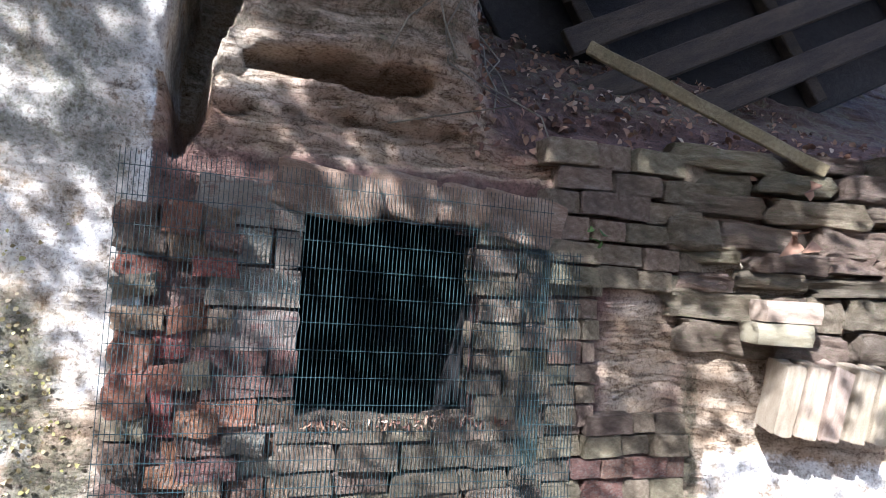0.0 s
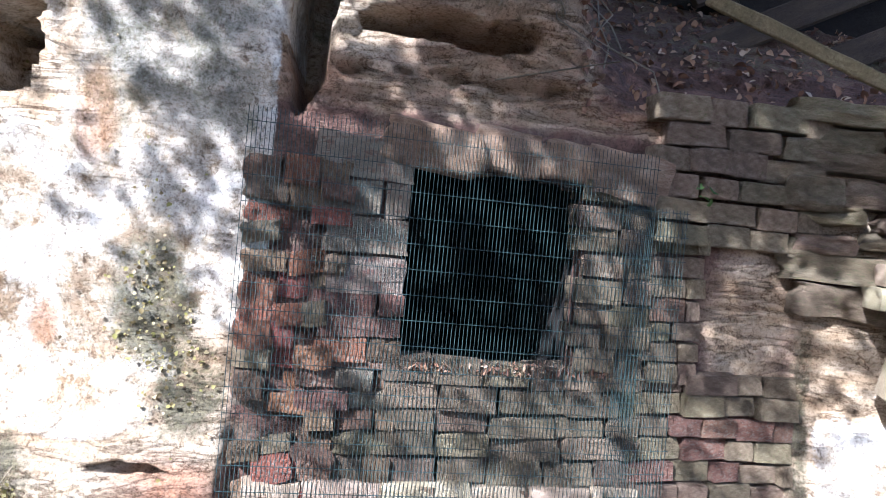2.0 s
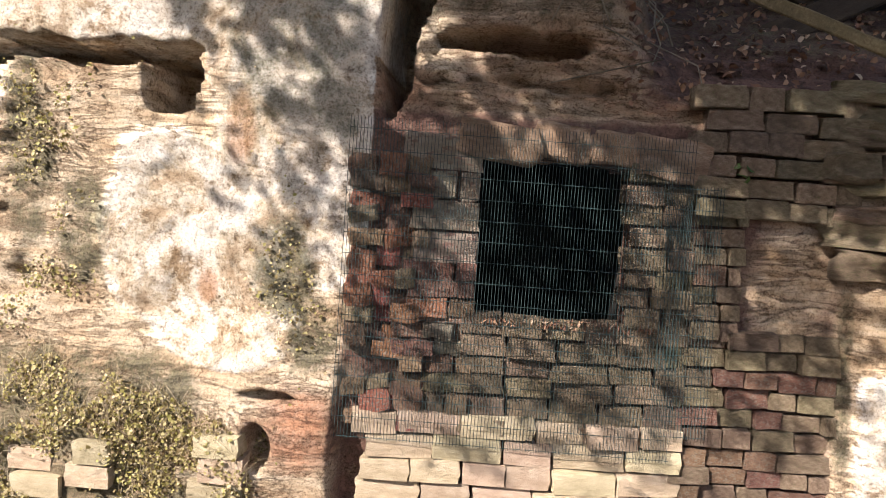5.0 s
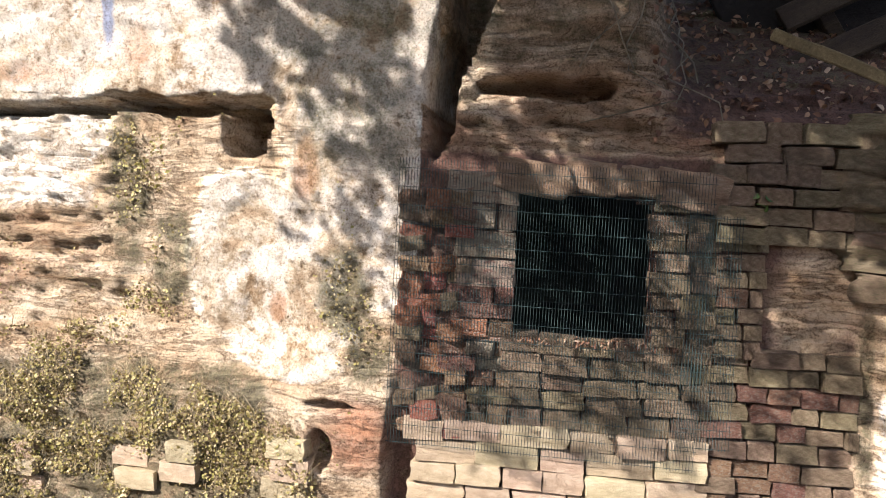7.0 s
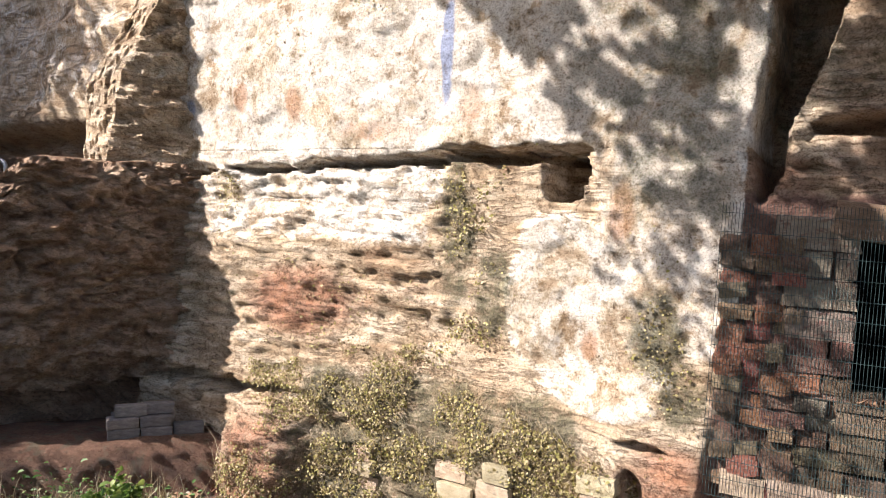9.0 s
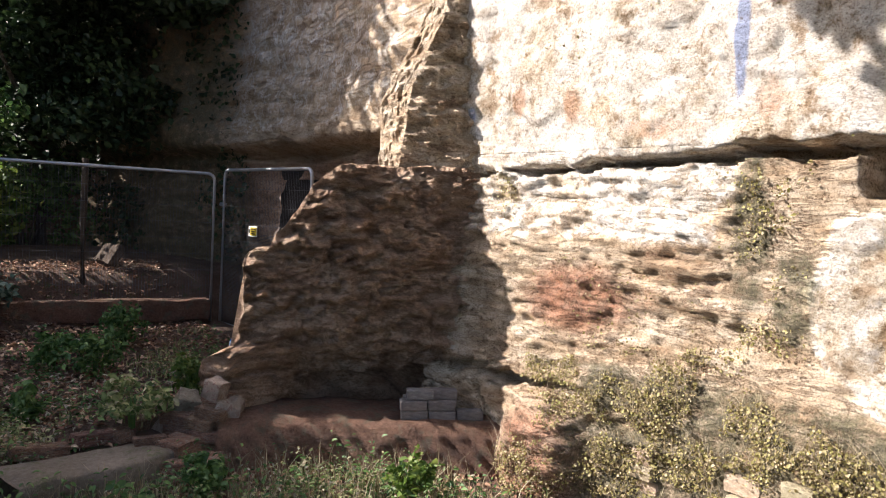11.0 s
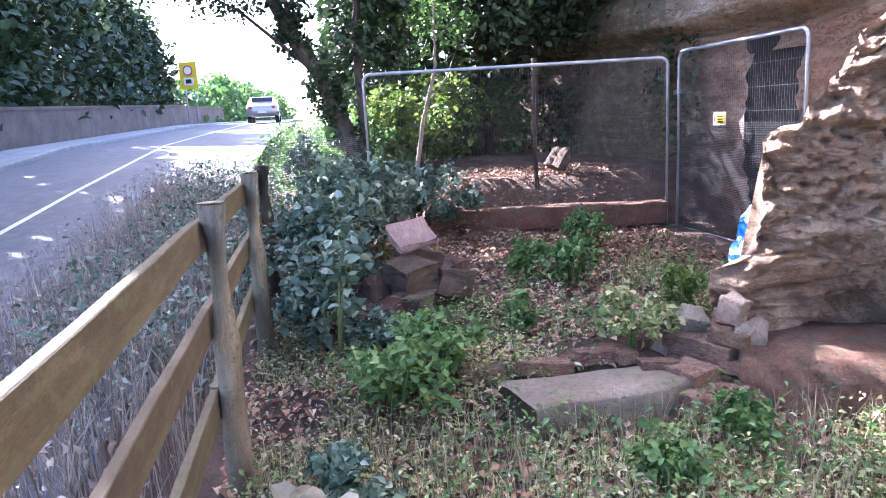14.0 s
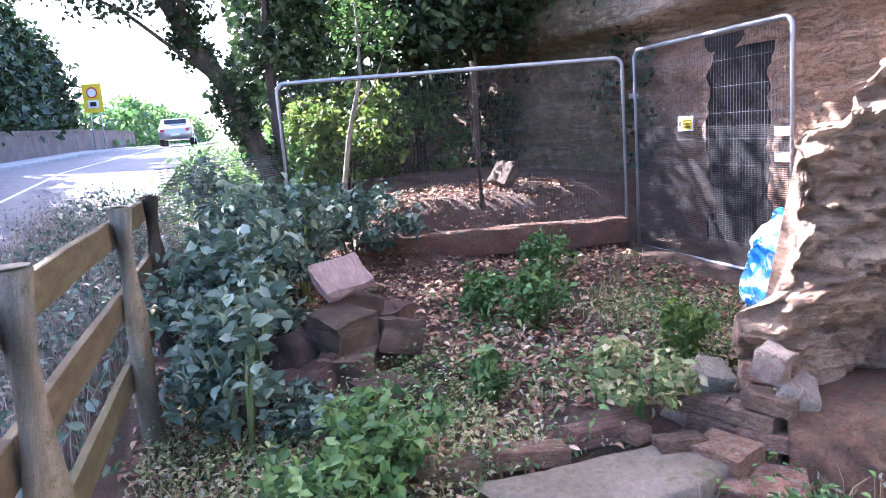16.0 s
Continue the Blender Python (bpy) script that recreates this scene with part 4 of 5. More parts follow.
LUMPS = [stone_mesh("mortar_lump", 40 + i, RENDERED, 0.11, 5, 0.3, 0.8, soft=False) for i in range(3)]
for i, (x, y, z, a, b, c) in enumerate([(0.17, 0.03, 0.43, 0.14, 0.13, 0.14), (0.20, 0.12, 0.20, 0.18, 0.22, 0.32), (-0.16, 0.12, 0.27, 0.16, 0.18, 0.14), (-0.22, 0.02, 0.08, 0.14, 0.2, 0.2)]):
    stone_at("mortar_lump", LUMPS[i % 3], x, y, z, a, b, c, 10 * i, 15, 25 * i, stub)
for x, y, z, a, b, c, r in [(-4.62, 0.42, 0.06, .24, .2, .11, 20), (-4.45, 0.46, -0.04, .34, .26, .14, 50), (-4.75, 0.28, 0.08, .22, .12, .08, 80), (-5.0, 0.05, 0.09, .4, .14, .08, 95), (-4.95, -0.35, 0.08, .34, .13, .08, 85),
                            (-4.98, -0.72, 0.05, .26, .16, .12, 80), (-5.35, 0.42, 0.12, .22, .11, .08, 30), (-5.15, 0.35, 0.1, .13, .1, .08, 10), (-4.9, 0.15, 0.1, .12, .1, .07, 10)]:
    tagged(stone_at("loose_brick", BR[rng.randrange(4)], x, y, z, a, b, c, rng.uniform(-8, 8), rng.uniform(-8, 8), r), "broken old brick lying at the step's edge", "brick", group="loose bricks by the step")
# grey block stack on the bench
GB = [stone_mesh("block", 50 + i, GREYBLOCK, 0.012, 2, 0.03) for i in range(3)]
stack = tagged(empty("block_stack", pose(-3.78, 1.98, 0.215, 0, 0, 54)), "small stack of grey paving blocks on the rock ledge", "block stack")
for x, y, z in [(-.12, 0, 0), (.09, 0, 0), (.30, 0.02, 0), (-.10, .11, 0), (.10, .11, 0), (-.13, 0, 1), (.08, 0.01, 1), (-.1, .11, 1), (.11, .11, 1), (-.08, 0.03, 2), (.10, .06, 2)]:
    stone_at("block", GB[rng.randrange(3)], x, y, 0.035 + z * 0.072, 0.20, 0.10, 0.07, 0, 0, rng.uniform(-3, 3), stack)


def rag_bag():
    bm = bmesh.new()
    bmesh.ops.create_icosphere(bm, subdivisions=5, radius=1)
    for v in bm.verts:
        c = v.co
        k = noise.noise_vector(c * 1.7) * 0.22 + noise.noise_vector(c * 5) * 0.09
        v.co = Vector((c.x * 0.18, c.y * 0.17, c.z * 0.33)) + Vector((k.x * 0.4, k.y * 0.4, k.z * 0.25)) + Vector((0, 0.12 * c.z, 0))
    for f in bm.faces:
        f.smooth = True
    return bm


bagmat, nt_, b_, obj_ = start_mat("blue_white_sacking", 0.35)
nt_.links.new(ramp(nt_, noise_tex(nt_, obj_, 7, 4, 0.6, 0.8), [(0.38, (0.02, 0.19, 0.60)), (0.46, (0.05, 0.35, 0.75)), (0.50, (0.75, 0.80, 0.85))]), b_.inputs["Base Color"])
ob = part("plastic_sack", rag_bag(), bagmat)
ob.matrix_world = pose(-5.28, 1.30, 0.60, 12, -8, 0)
tagged(ob, "crumpled blue and white plastic sack propped behind the outcrop", "sack")
# sill beam under the fence and flat stone on the bank
bm = box_bm(0.30, 2.75, 0.26, 0.03, 2)
bmesh.ops.subdivide_edges(bm, edges=[e for e in bm.edges if e.calc_length() > 1], cuts=20)
for v in bm.verts:
    v.co += noise.noise_vector(v.co * 3) * 0.02
ob = part("sleeper", bm, BENCH)
ob.matrix_world = pose(-8.95, 1.05, 0.36, 0, 0, -13)
tagged(ob, "long low sandstone sill under the security fence", "sill")
tagged(stone_at("flat_stone", STONES[1], -9.75, 1.50, 0.97, 0.32, 0.3, 0.12, 50, 0, 20), "grey flat stone lying on the leafy bank", "stone")
bm = tube([(-9.3, 1.05, 0.6), (-9.32, 1.04, 1.4), (-9.3, 1.05, 2.2)], 0.04, 8)
tagged(part("rusty_post", bm, OLDWOOD), "dark rusty post behind the fence", "post")

# ---- trees and plants ----


def crown_points(n, centre, radii, seed, clumps=24, inner=0.35):
    rng = np.random.default_rng(seed)
    c = rng.normal(size=(clumps, 3))
    c /= np.linalg.norm(c, axis=1, keepdims=True)
    c *= rng.uniform(inner, 1, (clumps, 1))
    k = rng.integers(0, clumps, n)
    p = c[k] + rng.normal(size=(n, 3)) * rng.uniform(0.10, 0.22, (clumps, 1))[k]
    return p * np.asarray(radii) + np.asarray(centre)


def tree(name, trunk, radii, limbs, crown, label, bark=BARK, leaf=LEAF_DARK):
    base = tagged(empty(name, pose(*trunk[0])), label, "tree")
    inv = Matrix.Translation(-Vector(trunk[0]))
    o = np.array(trunk[0])
    part("trunk", tube([Vector(p) - Vector(trunk[0]) for p in trunk], radii, 10), bark, base)
    for pts, r0 in limbs:
        part("limb", tube([Vector(p) - Vector(trunk[0]) for p in pts], np.linspace(r0, r0 * 0.3, len(pts)), 7), bark, base)
    pts, sizes = [], []
    for n, c, r, s, seed in crown:
        pts.append(crown_points(n, c, r, seed))
        sizes.append(np.random.default_rng(seed).uniform(0.6, 1.3, n) * s)
    leaves("crown", np.concatenate(pts) - o, np.concatenate(sizes), leaf, 3, base, up=0.3, aspect=0.62)
    return base


# the ivy-clad tree by the fence corner
tree("ivy_tree", [(-10.1, -1.0, 0.0), (-10.15, -1.05, 1.1), (-10.2, -1.26, 1.68), (-10.2, -1.45, 2.17), (-10.2, -1.72, 2.6), (-10.3, -2.2, 3.6), (-10.3, -2.5, 5.0)], [0.14, 0.12, 0.11, 0.10, 0.09, 0.07, 0.04],
     # third limb is added to carry the unseen crown over the road
     [([(-10.1, -1.0, 0.5), (-10.1, -0.95, 1.4), (-10.15, -0.98, 2.6), (-10.2, -0.8, 4.2)], 0.09), ([(-10.2, -1.5, 2.2), (-10.1, -2.3, 2.9), (-9.8, -3.2, 3.4)], 0.03), ([(-10.3, -2.4, 4.6), (-11.4, -4.5, 6.4), (-13.0, -6.8, 7.2)], 0.05), ([(-10.2, -1.7, 2.6), (-9.6, -1.9, 3.6), (-8.8, -2.0, 4.6)], 0.04)],
     # last two crowns, above the view, are added to shade rear cliff and garden
     [(900, (-10.1, -1.05, 0.9), (0.22, 0.26, 0.7), 0.08, 1), (900, (-10.15, -1.35, 1.9), (0.18, 0.28, 0.6), 0.08, 11), (700, (-10.2, -1.75, 2.7), (0.2, 0.3, 0.4), 0.08, 12), (2600, (-10.2, -0.75, 2.9), (0.6, 0.45, 0.9), 0.10, 2), (1500, (-9.9, -2.6, 3.3), (1.2, 1.3, 0.5), 0.07, 4), (5000, (-10.0, -2.6, 4.5), (1.7, 1.9, 0.7), 0.12, 5), (8000, (-11.6, -0.3, 7.2), (2.0, 1.8, 1.5), 0.17, 6), (6500, (-13.4, -6.6, 7.2), (2.5, 2.3, 0.9), 0.17, 13)],
     "dark ivy-clad tree leaning towards the road")
tree("sapling", [(-10.2, -0.30, 0.3), (-10.2, -0.28, 0.95), (-10.2, -0.18, 1.5), (-10.2, 0.02, 2.2), (-10.3, 0.05, 3.0)], [0.035, 0.032, 0.028, 0.022, 0.012],
     [([(-10.2, -0.1, 1.75), (-10.2, 0.15, 2.05), (-10.2, 0.3, 2.4)], 0.015)], [(500, (-10.3, 0.0, 2.9), (0.6, 0.6, 0.5), 0.09, 7)], "thin pale-stemmed sapling behind the fence", PALEBARK, LEAF_MID)
tree("yew_tree", [(-12.6, 1.3, 0.4), (-12.6, 1.3, 2.0), (-12.5, 1.2, 5.0)], [0.2, 0.18, 0.08], [([(-12.6, 1.3, 1.8), (-11.5, 0.8, 3.0), (-10.5, 0.3, 3.6)], 0.07)],
     # last crown is added over the bank to darken the rear cliff
     [(12000, (-12.6, 1.6, 4.4), (2.0, 2.6, 2.2), 0.14, 8), (5000, (-11.2, 1.6, 3.5), (1.2, 1.6, 1.0), 0.13, 9), (5000, (-13.6, 0.6, 2.6), (1.2, 2.0, 1.2), 0.13, 10), (7000, (-9.9, 1.5, 4.7), (1.7, 1.9, 0.6), 0.15, 14)], "dense dark evergreen tree against the cliff")
tree("roadside_tree", [(1.8, -4.6, -0.3), (1.6, -4.4, 2.5), (1.0, -4.0, 4.5), (-0.4, -3.4, 6.0)], [0.22, 0.19, 0.15, 0.08],
     [([(1.2, -4.1, 4.2), (0.8, -2.8, 5.2), (0.6, -2.0, 6.0)], 0.08), ([(0.4, -3.8, 5.2), (-2.0, -2.8, 6.2), (-3.4, -2.2, 6.4)], 0.08)],
     [(1, (0, -3, 6), (1, 1, 1), 0.1, 1)], "overhanging roadside tree that dapples the cliff", BARK, LEAF_MID)


def bush(name, centre, radii, n, size, leaf, seed, label, category="bush", stems=7, stem=BARK):
    gz = float(ground_z(centre[0], centre[1])) if centre[1] > -3.6 else float(road_z(centre[0]))
    base = tagged(empty(name, pose(centre[0], centre[1], gz)), label, category)
    rng = random.Random(seed)
    for _ in range(stems):
        e = Vector((rng.uniform(-.6, .6) * radii[0], rng.uniform(-.6, .6) * radii[1], centre[2] - gz + rng.uniform(0, 0.5) * radii[2]))
        part("stem", tube([(e.x * 0.15, e.y * 0.15, -0.05), e * 0.5 + Vector((0, 0, 0.05)), e], [0.012 + 0.008 * radii[2], 0.01, 0.005], 5), stem, base)
    p = crown_points(n, (0, 0, centre[2] - gz), radii, seed)
    p[:, 2] = np.maximum(p[:, 2], 0.02)
    leaves("foliage", p, np.random.default_rng(seed).uniform(0.6, 1.4, n) * size, leaf, seed, base, up=0.4, aspect=0.6)
    return base


bush("bush", (-11.8, 0.0, 1.6), (0.8, 0.9, 0.7), 4500, 0.10, LEAF_BRIGHT, 21, "sunlit yellow-green bush beyond the fence")
bush("bush", (-12.6, 1.1, 1.5), (0.8, 1.1, 0.9), 3000, 0.09, LEAF_MID, 22, "shaded green shrub on the bank")
bush("bush", (-11.3, -0.9, 1.0), (0.6, 0.7, 0.6), 2200, 0.09, LEAF_MID, 23, "low green shrub at the fence")
bush("bramble", (-7.1, -1.55, 0.55), (0.7, 0.45, 0.5), 2300, 0.085, LEAF_BLUE, 24, "grey-green bramble thicket by the fence", "bramble")
bush("bramble", (-8.4, -1.35, 0.6), (0.9, 0.7, 0.5), 3600, 0.085, LEAF_BLUE, 25, "grey-green bramble thicket by the fence", "bramble")
bush("bramble", (-9.2, -0.4, 0.75), (0.6, 0.7, 0.35), 1300, 0.085, LEAF_BLUE, 26, "pale leaved bramble under the security fence", "bramble")
bush("bramble", (-6.2, -1.7, 0.35), (0.45, 0.25, 0.35), 650, 0.09, LEAF_BLUE, 27, "grey-green bramble thicket by the fence", "bramble")
for i, (x, y, h) in enumerate(((-6.6, -1.35, 1.15), (-7.3, -1.25, 1.35), (-8.0, -1.0, 1.3), (-6.0, -1.5, 0.95), (-8.7, -1.7, 1.45), (-5.7, -1.55, 0.8))):
    bush("bramble_spray", (x, y, h - 0.25), (0.30, 0.26, 0.24), 190, 0.085, LEAF_BLUE, 140 + i, "tall grey-green spray rising from the brambles", "bramble", 3, GRASS)
# green plants
PLANTS = [(-4.75, -1.25, .18, .40, .28, .22, LEAF_MID, 31), (-5.0, -0.95, .2, .28, .25, .18, LEAF_MID, 32), (-5.6, -0.3, .15, .14, .12, .16, LEAF_MID, 33), (-6.6, 0.45, .28, .26, .24, .2, LEAF_MID, 34), (-7.6, 1.0, .32, .3, .25, .22, LEAF_MID, 35),
          (-5.5, 0.85, .28, .18, .14, .16, LEAF_BRIGHT, 36), (-4.0, 0.35, .0, .16, .14, .12, LEAF_MID, 37), (-3.2, 1.35, .0, .16, .16, .16, LEAF_BRIGHT, 38), (-5.0, 0.25, .22, .26, .24, .16, GRASS, 39), (-2.7, 1.0, 0, .2, .2, .12, LEAF_BRIGHT, 40),
          (-3.75, -0.2, .0, .16, .16, .1, LEAF_MID, 41), (-7.0, 0.2, .25, .22, .2, .2, LEAF_MID, 42), (-3.95, -1.55, .0, .25, .2, .12, LEAF_BLUE, 43), (-5.6, -1.3, .1, .22, .2, .16, LEAF_BLUE, 44)]
for x, y, z, a, b, c, lf, sd in PLANTS:
    bush("weed", (x, y, z + 0.08), (a, b, c), int(420 * (a / 0.2)), 0.055, lf, sd, "leafy green weed growing in the litter", "weed", 4, LEAF_MID)
bush("dock_plant", (-3.55, -1.72, 0.10), (0.32, 0.18, 0.10), 110, 0.13, LEAF_PALE, 50, "large pale dusty leaved plant at the post", "plant", 3, GRASS)
bush("dock_plant", (-5.15, -1.15, 0.18), (0.16, 0.16, 0.12), 26, 0.2, LEAF_BLUE, 51, "broad grey-green dock leaves", "plant", 3, GRASS)
# litter, grass and weeds over the ground
rng = np.random.default_rng(77)


def scatter(n, x0, x1, y0, y1, lift=0.01, cond=None):
    x, y = rng.uniform(x0, x1, n), rng.uniform(y0, y1, n)
    if cond is not None:
        k = cond(x, y)
        x, y = x[k], y[k]
    return np.stack([x, y, ground_z(x, y) + lift], -1)


free = lambda x, y: ~((np.abs(x + 4.66) < 0.21) & (np.abs(y + 0.13) < 0.5)) & (y < 2.2 + 0 * x) & ~((x < -3.3) & (x > -5.3) & (y > 0.75 + 1.3 * (x + 4.4)))
p = scatter(16000, -10.2, -1.0, -2.2, 2.9, 0.015, free)
p[:, 2] += rng.uniform(0, 0.03, len(p))
tagged(leaves("leaf_litter", p, rng.uniform(0.03, 0.085, len(p)), LITTER, 78, up=1.0, aspect=0.6, curl=0.2, spread=0.5), "brown fallen leaves over the ground", "leaf litter", kind="stuff")
patch = lambda x, y: free(x, y) & (fbm(x * 1.6, y * 1.6, 0 * x, 3, 99) + 0.25 * smooth(-4.3, -3.6, x) - 0.2 * smooth(-5, -6.5, x) > 0.02)
p = scatter(15000, -8.2, -0.8, -2.1, 2.2, 0, patch)
tagged(blades("grass", p, rng.uniform(0.04, 0.14, len(p)), GRASS, 79, width=0.004, lean=0.7), "thin weedy grass over the litter", "grass", kind="stuff")
p = scatter(10000, -4.6, -0.6, -2.0, 1.9, 0, free)
tagged(blades("dry_grass", p, rng.uniform(0.04, 0.30, len(p)), STRAW, 80, width=0.003, lean=0.6), "dry straw-coloured grass", "grass", kind="stuff")
p = scatter(40000, -6.8, -0.8, -2.1, 1.8, 0.03, patch)
p[:, 2] += rng.uniform(0, 0.2, len(p)) * rng.random(len(p))
tagged(leaves("ground_weeds", p, rng.uniform(0.015, 0.045, len(p)), GRASS, 81, up=0.8, aspect=0.5, spread=0.8), "small green weeds carpeting the ground", "weeds", kind="stuff")
p = scatter(26000, -7.5, -0.8, -2.1, 1.8, 0.02, lambda x, y: free(x, y) & (fbm(x * 2.1, y * 2.1, 0 * x, 3, 55) + 0.1 * smooth(-4.6, -4.0, x) > 0.05))
p[:, 2] += rng.uniform(0, 0.34, len(p)) * rng.random(len(p))
tagged(leaves("low_plants", p, rng.uniform(0.02, 0.06, len(p)), LEAF_MID, 96, up=0.7, aspect=0.45, spread=0.9), "mixed low green plants among the litter", "weeds", kind="stuff")
p = scatter(9000, -6.5, -0.8, -2.1, 1.8, 0.02, free)
p[:, 2] += rng.uniform(0, 0.22, len(p)) * rng.random(len(p))
tagged(leaves("pale_weeds", p, rng.uniform(0.015, 0.045, len(p)), LEAF_PALE, 97, up=0.5, aspect=0.4, spread=0.9), "pale dying weed leaves among the green", "weeds", kind="stuff")
# ivy on the far cliff
r8 = np.random.default_rng(8)
n = 4200
x, z = r8.uniform(-13.5, -9.3, n), r8.uniform(0.9, 4.5, n)
k = fbm(x * 1.5, 0 * x, z * 0.8, 3, 4) > -0.02
p = np.stack([x, np.interp(-x, [-q[0] for q in RX], [q[1] for q in RX]) - r8.uniform(0.1, 0.4, n), z], -1)[k]
tagged(leaves("cliff_ivy", p, r8.uniform(0.05, 0.11, len(p)), LEAF_DARK, 98, facing=(0, -1.2, 0.6), aspect=0.8), "dark ivy hanging on the shaded cliff", "ivy", kind="stuff")
p = scatter(7000, -32, -11.5, -2.9, 0.6, 0)
p[:, 2] += rng.uniform(0, 0.8, len(p)) * rng.random(len(p))
tagged(leaves("roadside_weeds", p, rng.uniform(0.06, 0.16, len(p)), LEAF_MID, 99, up=0.5), "green weeds on the bank above the road", "weeds", kind="stuff")
# dead weeds on the road verge
p = scatter(9000, -14, 1.0, -4.2, -2.35, 0)
tagged(blades("verge_weeds", p, rng.uniform(0.3, 0.95, len(p)) * rng.uniform(0.6, 1, len(p)), GREYSTEM, 82, width=0.004, lean=0.5), "tall dead grey weeds along the road verge", "weeds", kind="stuff")
p = scatter(9000, -14, 1.0, -4.2, -2.35, 0)
p[:, 2] += rng.uniform(0.02, 0.75, len(p))
tagged(leaves("verge_foliage", p, rng.uniform(0.02, 0.06, len(p)), GREYSTEM, 83, up=0.3), "dry leaves and seed heads on the verge weeds", "weeds", kind="stuff")
p = scatter(5000, -14, -5.0, -3.6, -2.2, 0)
p[:, 2] += rng.uniform(0.02, 0.7, len(p))
tagged(leaves("verge_greenery", p, rng.uniform(0.03, 0.09, len(p)), LEAF_BLUE, 84, up=0.3), "green undergrowth mixed in the verge", "weeds", kind="stuff")


# creeper on the cliff
def on_wall(n, fx, fz, out=0.02):
    x, z = fx(n), fz(n)
    return np.stack([x, wall_y(x, z) - rng.uniform(0.0, out, n), z], -1)


def bank_top(x):
    """Upper edge of the creeper on the cliff's foot."""
    return np.interp(x, [-3.3, -2.8, -2.3, -1.9, -1.5, -1.1, -0.8, -0.5], [0.72, 0.86, 0.98, 0.98, 0.84, 0.72, 0.60, 0.45])


x = rng.uniform(-3.2, -0.55, 24000)
z = bank_top(x) + 0.08 * fbm(x * 4, 0 * x, 0 * x, 3, 6) - rng.random(24000) ** 1.1 * 0.95
bank_q = np.stack([x, wall_y(x, z) - rng.uniform(0, 0.07, 24000), z], -1)[fbm(x * 6, 0 * x, z * 7, 4, 12) + 0.25 * (rng.random(24000) - 0.5) > -0.02]
q = np.concatenate([
    on_wall(1500, lambda n: rng.normal(-1.62, 0.11, n), lambda n: rng.uniform(1.0, 2.2, n), 0.06),
    on_wall(700, lambda n: rng.normal(-3.62, 0.05, n), lambda n: rng.uniform(1.2, 2.1, n), 0.05),
    on_wall(260, lambda n: rng.normal(-1.5, 0.25, n), lambda n: rng.normal(2.17, 0.05, n), 0.05),
    on_wall(420, lambda n: rng.normal(-0.45, 0.13, n), lambda n: rng.normal(1.2, 0.25, n), 0.03),
    on_wall(700, lambda n: rng.uniform(-3.3, -1.5, n), lambda n: rng.uniform(0.9, 1.5, n), 0.03),
    on_wall(90, lambda n: rng.normal(-3.0, 0.15, n), lambda n: rng.normal(2.97, 0.06, n), 0.05),
    on_wall(160, lambda n: rng.normal(-2.4, 0.25, n), lambda n: rng.normal(3.2, 0.05, n), 0.06)])
q = np.concatenate([bank_q, q[fbm(q[:, 0] * 7, q[:, 1] * 0, q[:, 2] * 6, 3, 12) > 0.0]])
tagged(leaves("creeper", q, rng.uniform(0.008, 0.022, len(q)) * rng.uniform(0.7, 1.25, len(q)), LEAF_DRY, 85, facing=(0, -1.6, 0.5), aspect=0.8), "yellowing creeper and dry weeds rooted in the cliff", "creeper", kind="stuff")
q = bank_q[rng.integers(0, len(bank_q), 2000)] + np.array((0, 0, 0.02))
v = blades("creeper_stems", q, rng.uniform(0.04, 0.2, len(q)), STRAW, 86, width=0.0013, lean=2.4)
tagged(v, "dry tangled stems hanging on the cliff", "creeper", kind="stuff")

# dappling crown of the roadside tree
S = np.array(SUN_DIR)
host = bpy.data.objects["roadside_tree"]
cl = []
for k in range(1250):
    wx, wz = rng.uniform(-2.6, 4.4), rng.uniform(0.2, 5.0)
    edge = np.interp(wz, [0.5, 1.0, 1.6, 2.1, 2.6, 3.2], [-0.1, -0.35, -0.5, -0.95, -1.5, -2.1])
    dens = smooth(edge - 0.35, edge + 0.35, wx) * (0.36 + 0.36 * smooth(-0.3, 0.5, wx) + 0.2 * smooth(0.8, 1.3, wx) * smooth(1.9, 2.2, wz))
    dens = dens * (0.2 + 0.8 * smooth(0.45, 0.85, wz)) * (1 - 0.85 * smooth(2.0, 2.3, wx) * smooth(1.65, 1.3, wz))
    dens = dens * (1 - 0.45 * smooth(1.9, 2.2, wz) * smooth(0.9, 0.3, wx)) * (1 - 0.4 * smooth(1.25, 1.05, wz) * smooth(-0.4, -0.1, wx))
    if rng.random() > dens:
        continue
    c = np.array((wx, 2.4, wz)) + S * max(rng.uniform(3.8, 5.2), (4.1 - wz) / 0.59)
    cl.append(c + rng.normal(size=(20, 3)) * 0.12)
# its higher boughs over the yard, unseen, added to cut skylight on the masonry
over = np.stack([rng.uniform(0.3, 5.5, 6000), rng.uniform(-2.6, 1.3, 6000), rng.uniform(4.7, 5.7, 6000)], -1)
cl.append(over[fbm(over[:, 0], over[:, 1], over[:, 2], 3, 14) > -0.1])
cl = np.concatenate(cl) - np.array(host.location)
leaves("crown", cl, np.where(cl[:, 2] + host.location.z > 4.7, 0.17, 0.082) * rng.uniform(0.75, 1.25, len(cl)), LEAF_MID, 87, host, aspect=0.6)

# dark wood closing the view behind the security fence
r9 = np.random.default_rng(5)
p = np.stack([r9.uniform(-21, -15.5, 16000), r9.uniform(-1.2, 7, 16000), r9.uniform(0.4, 9, 16000)], -1)
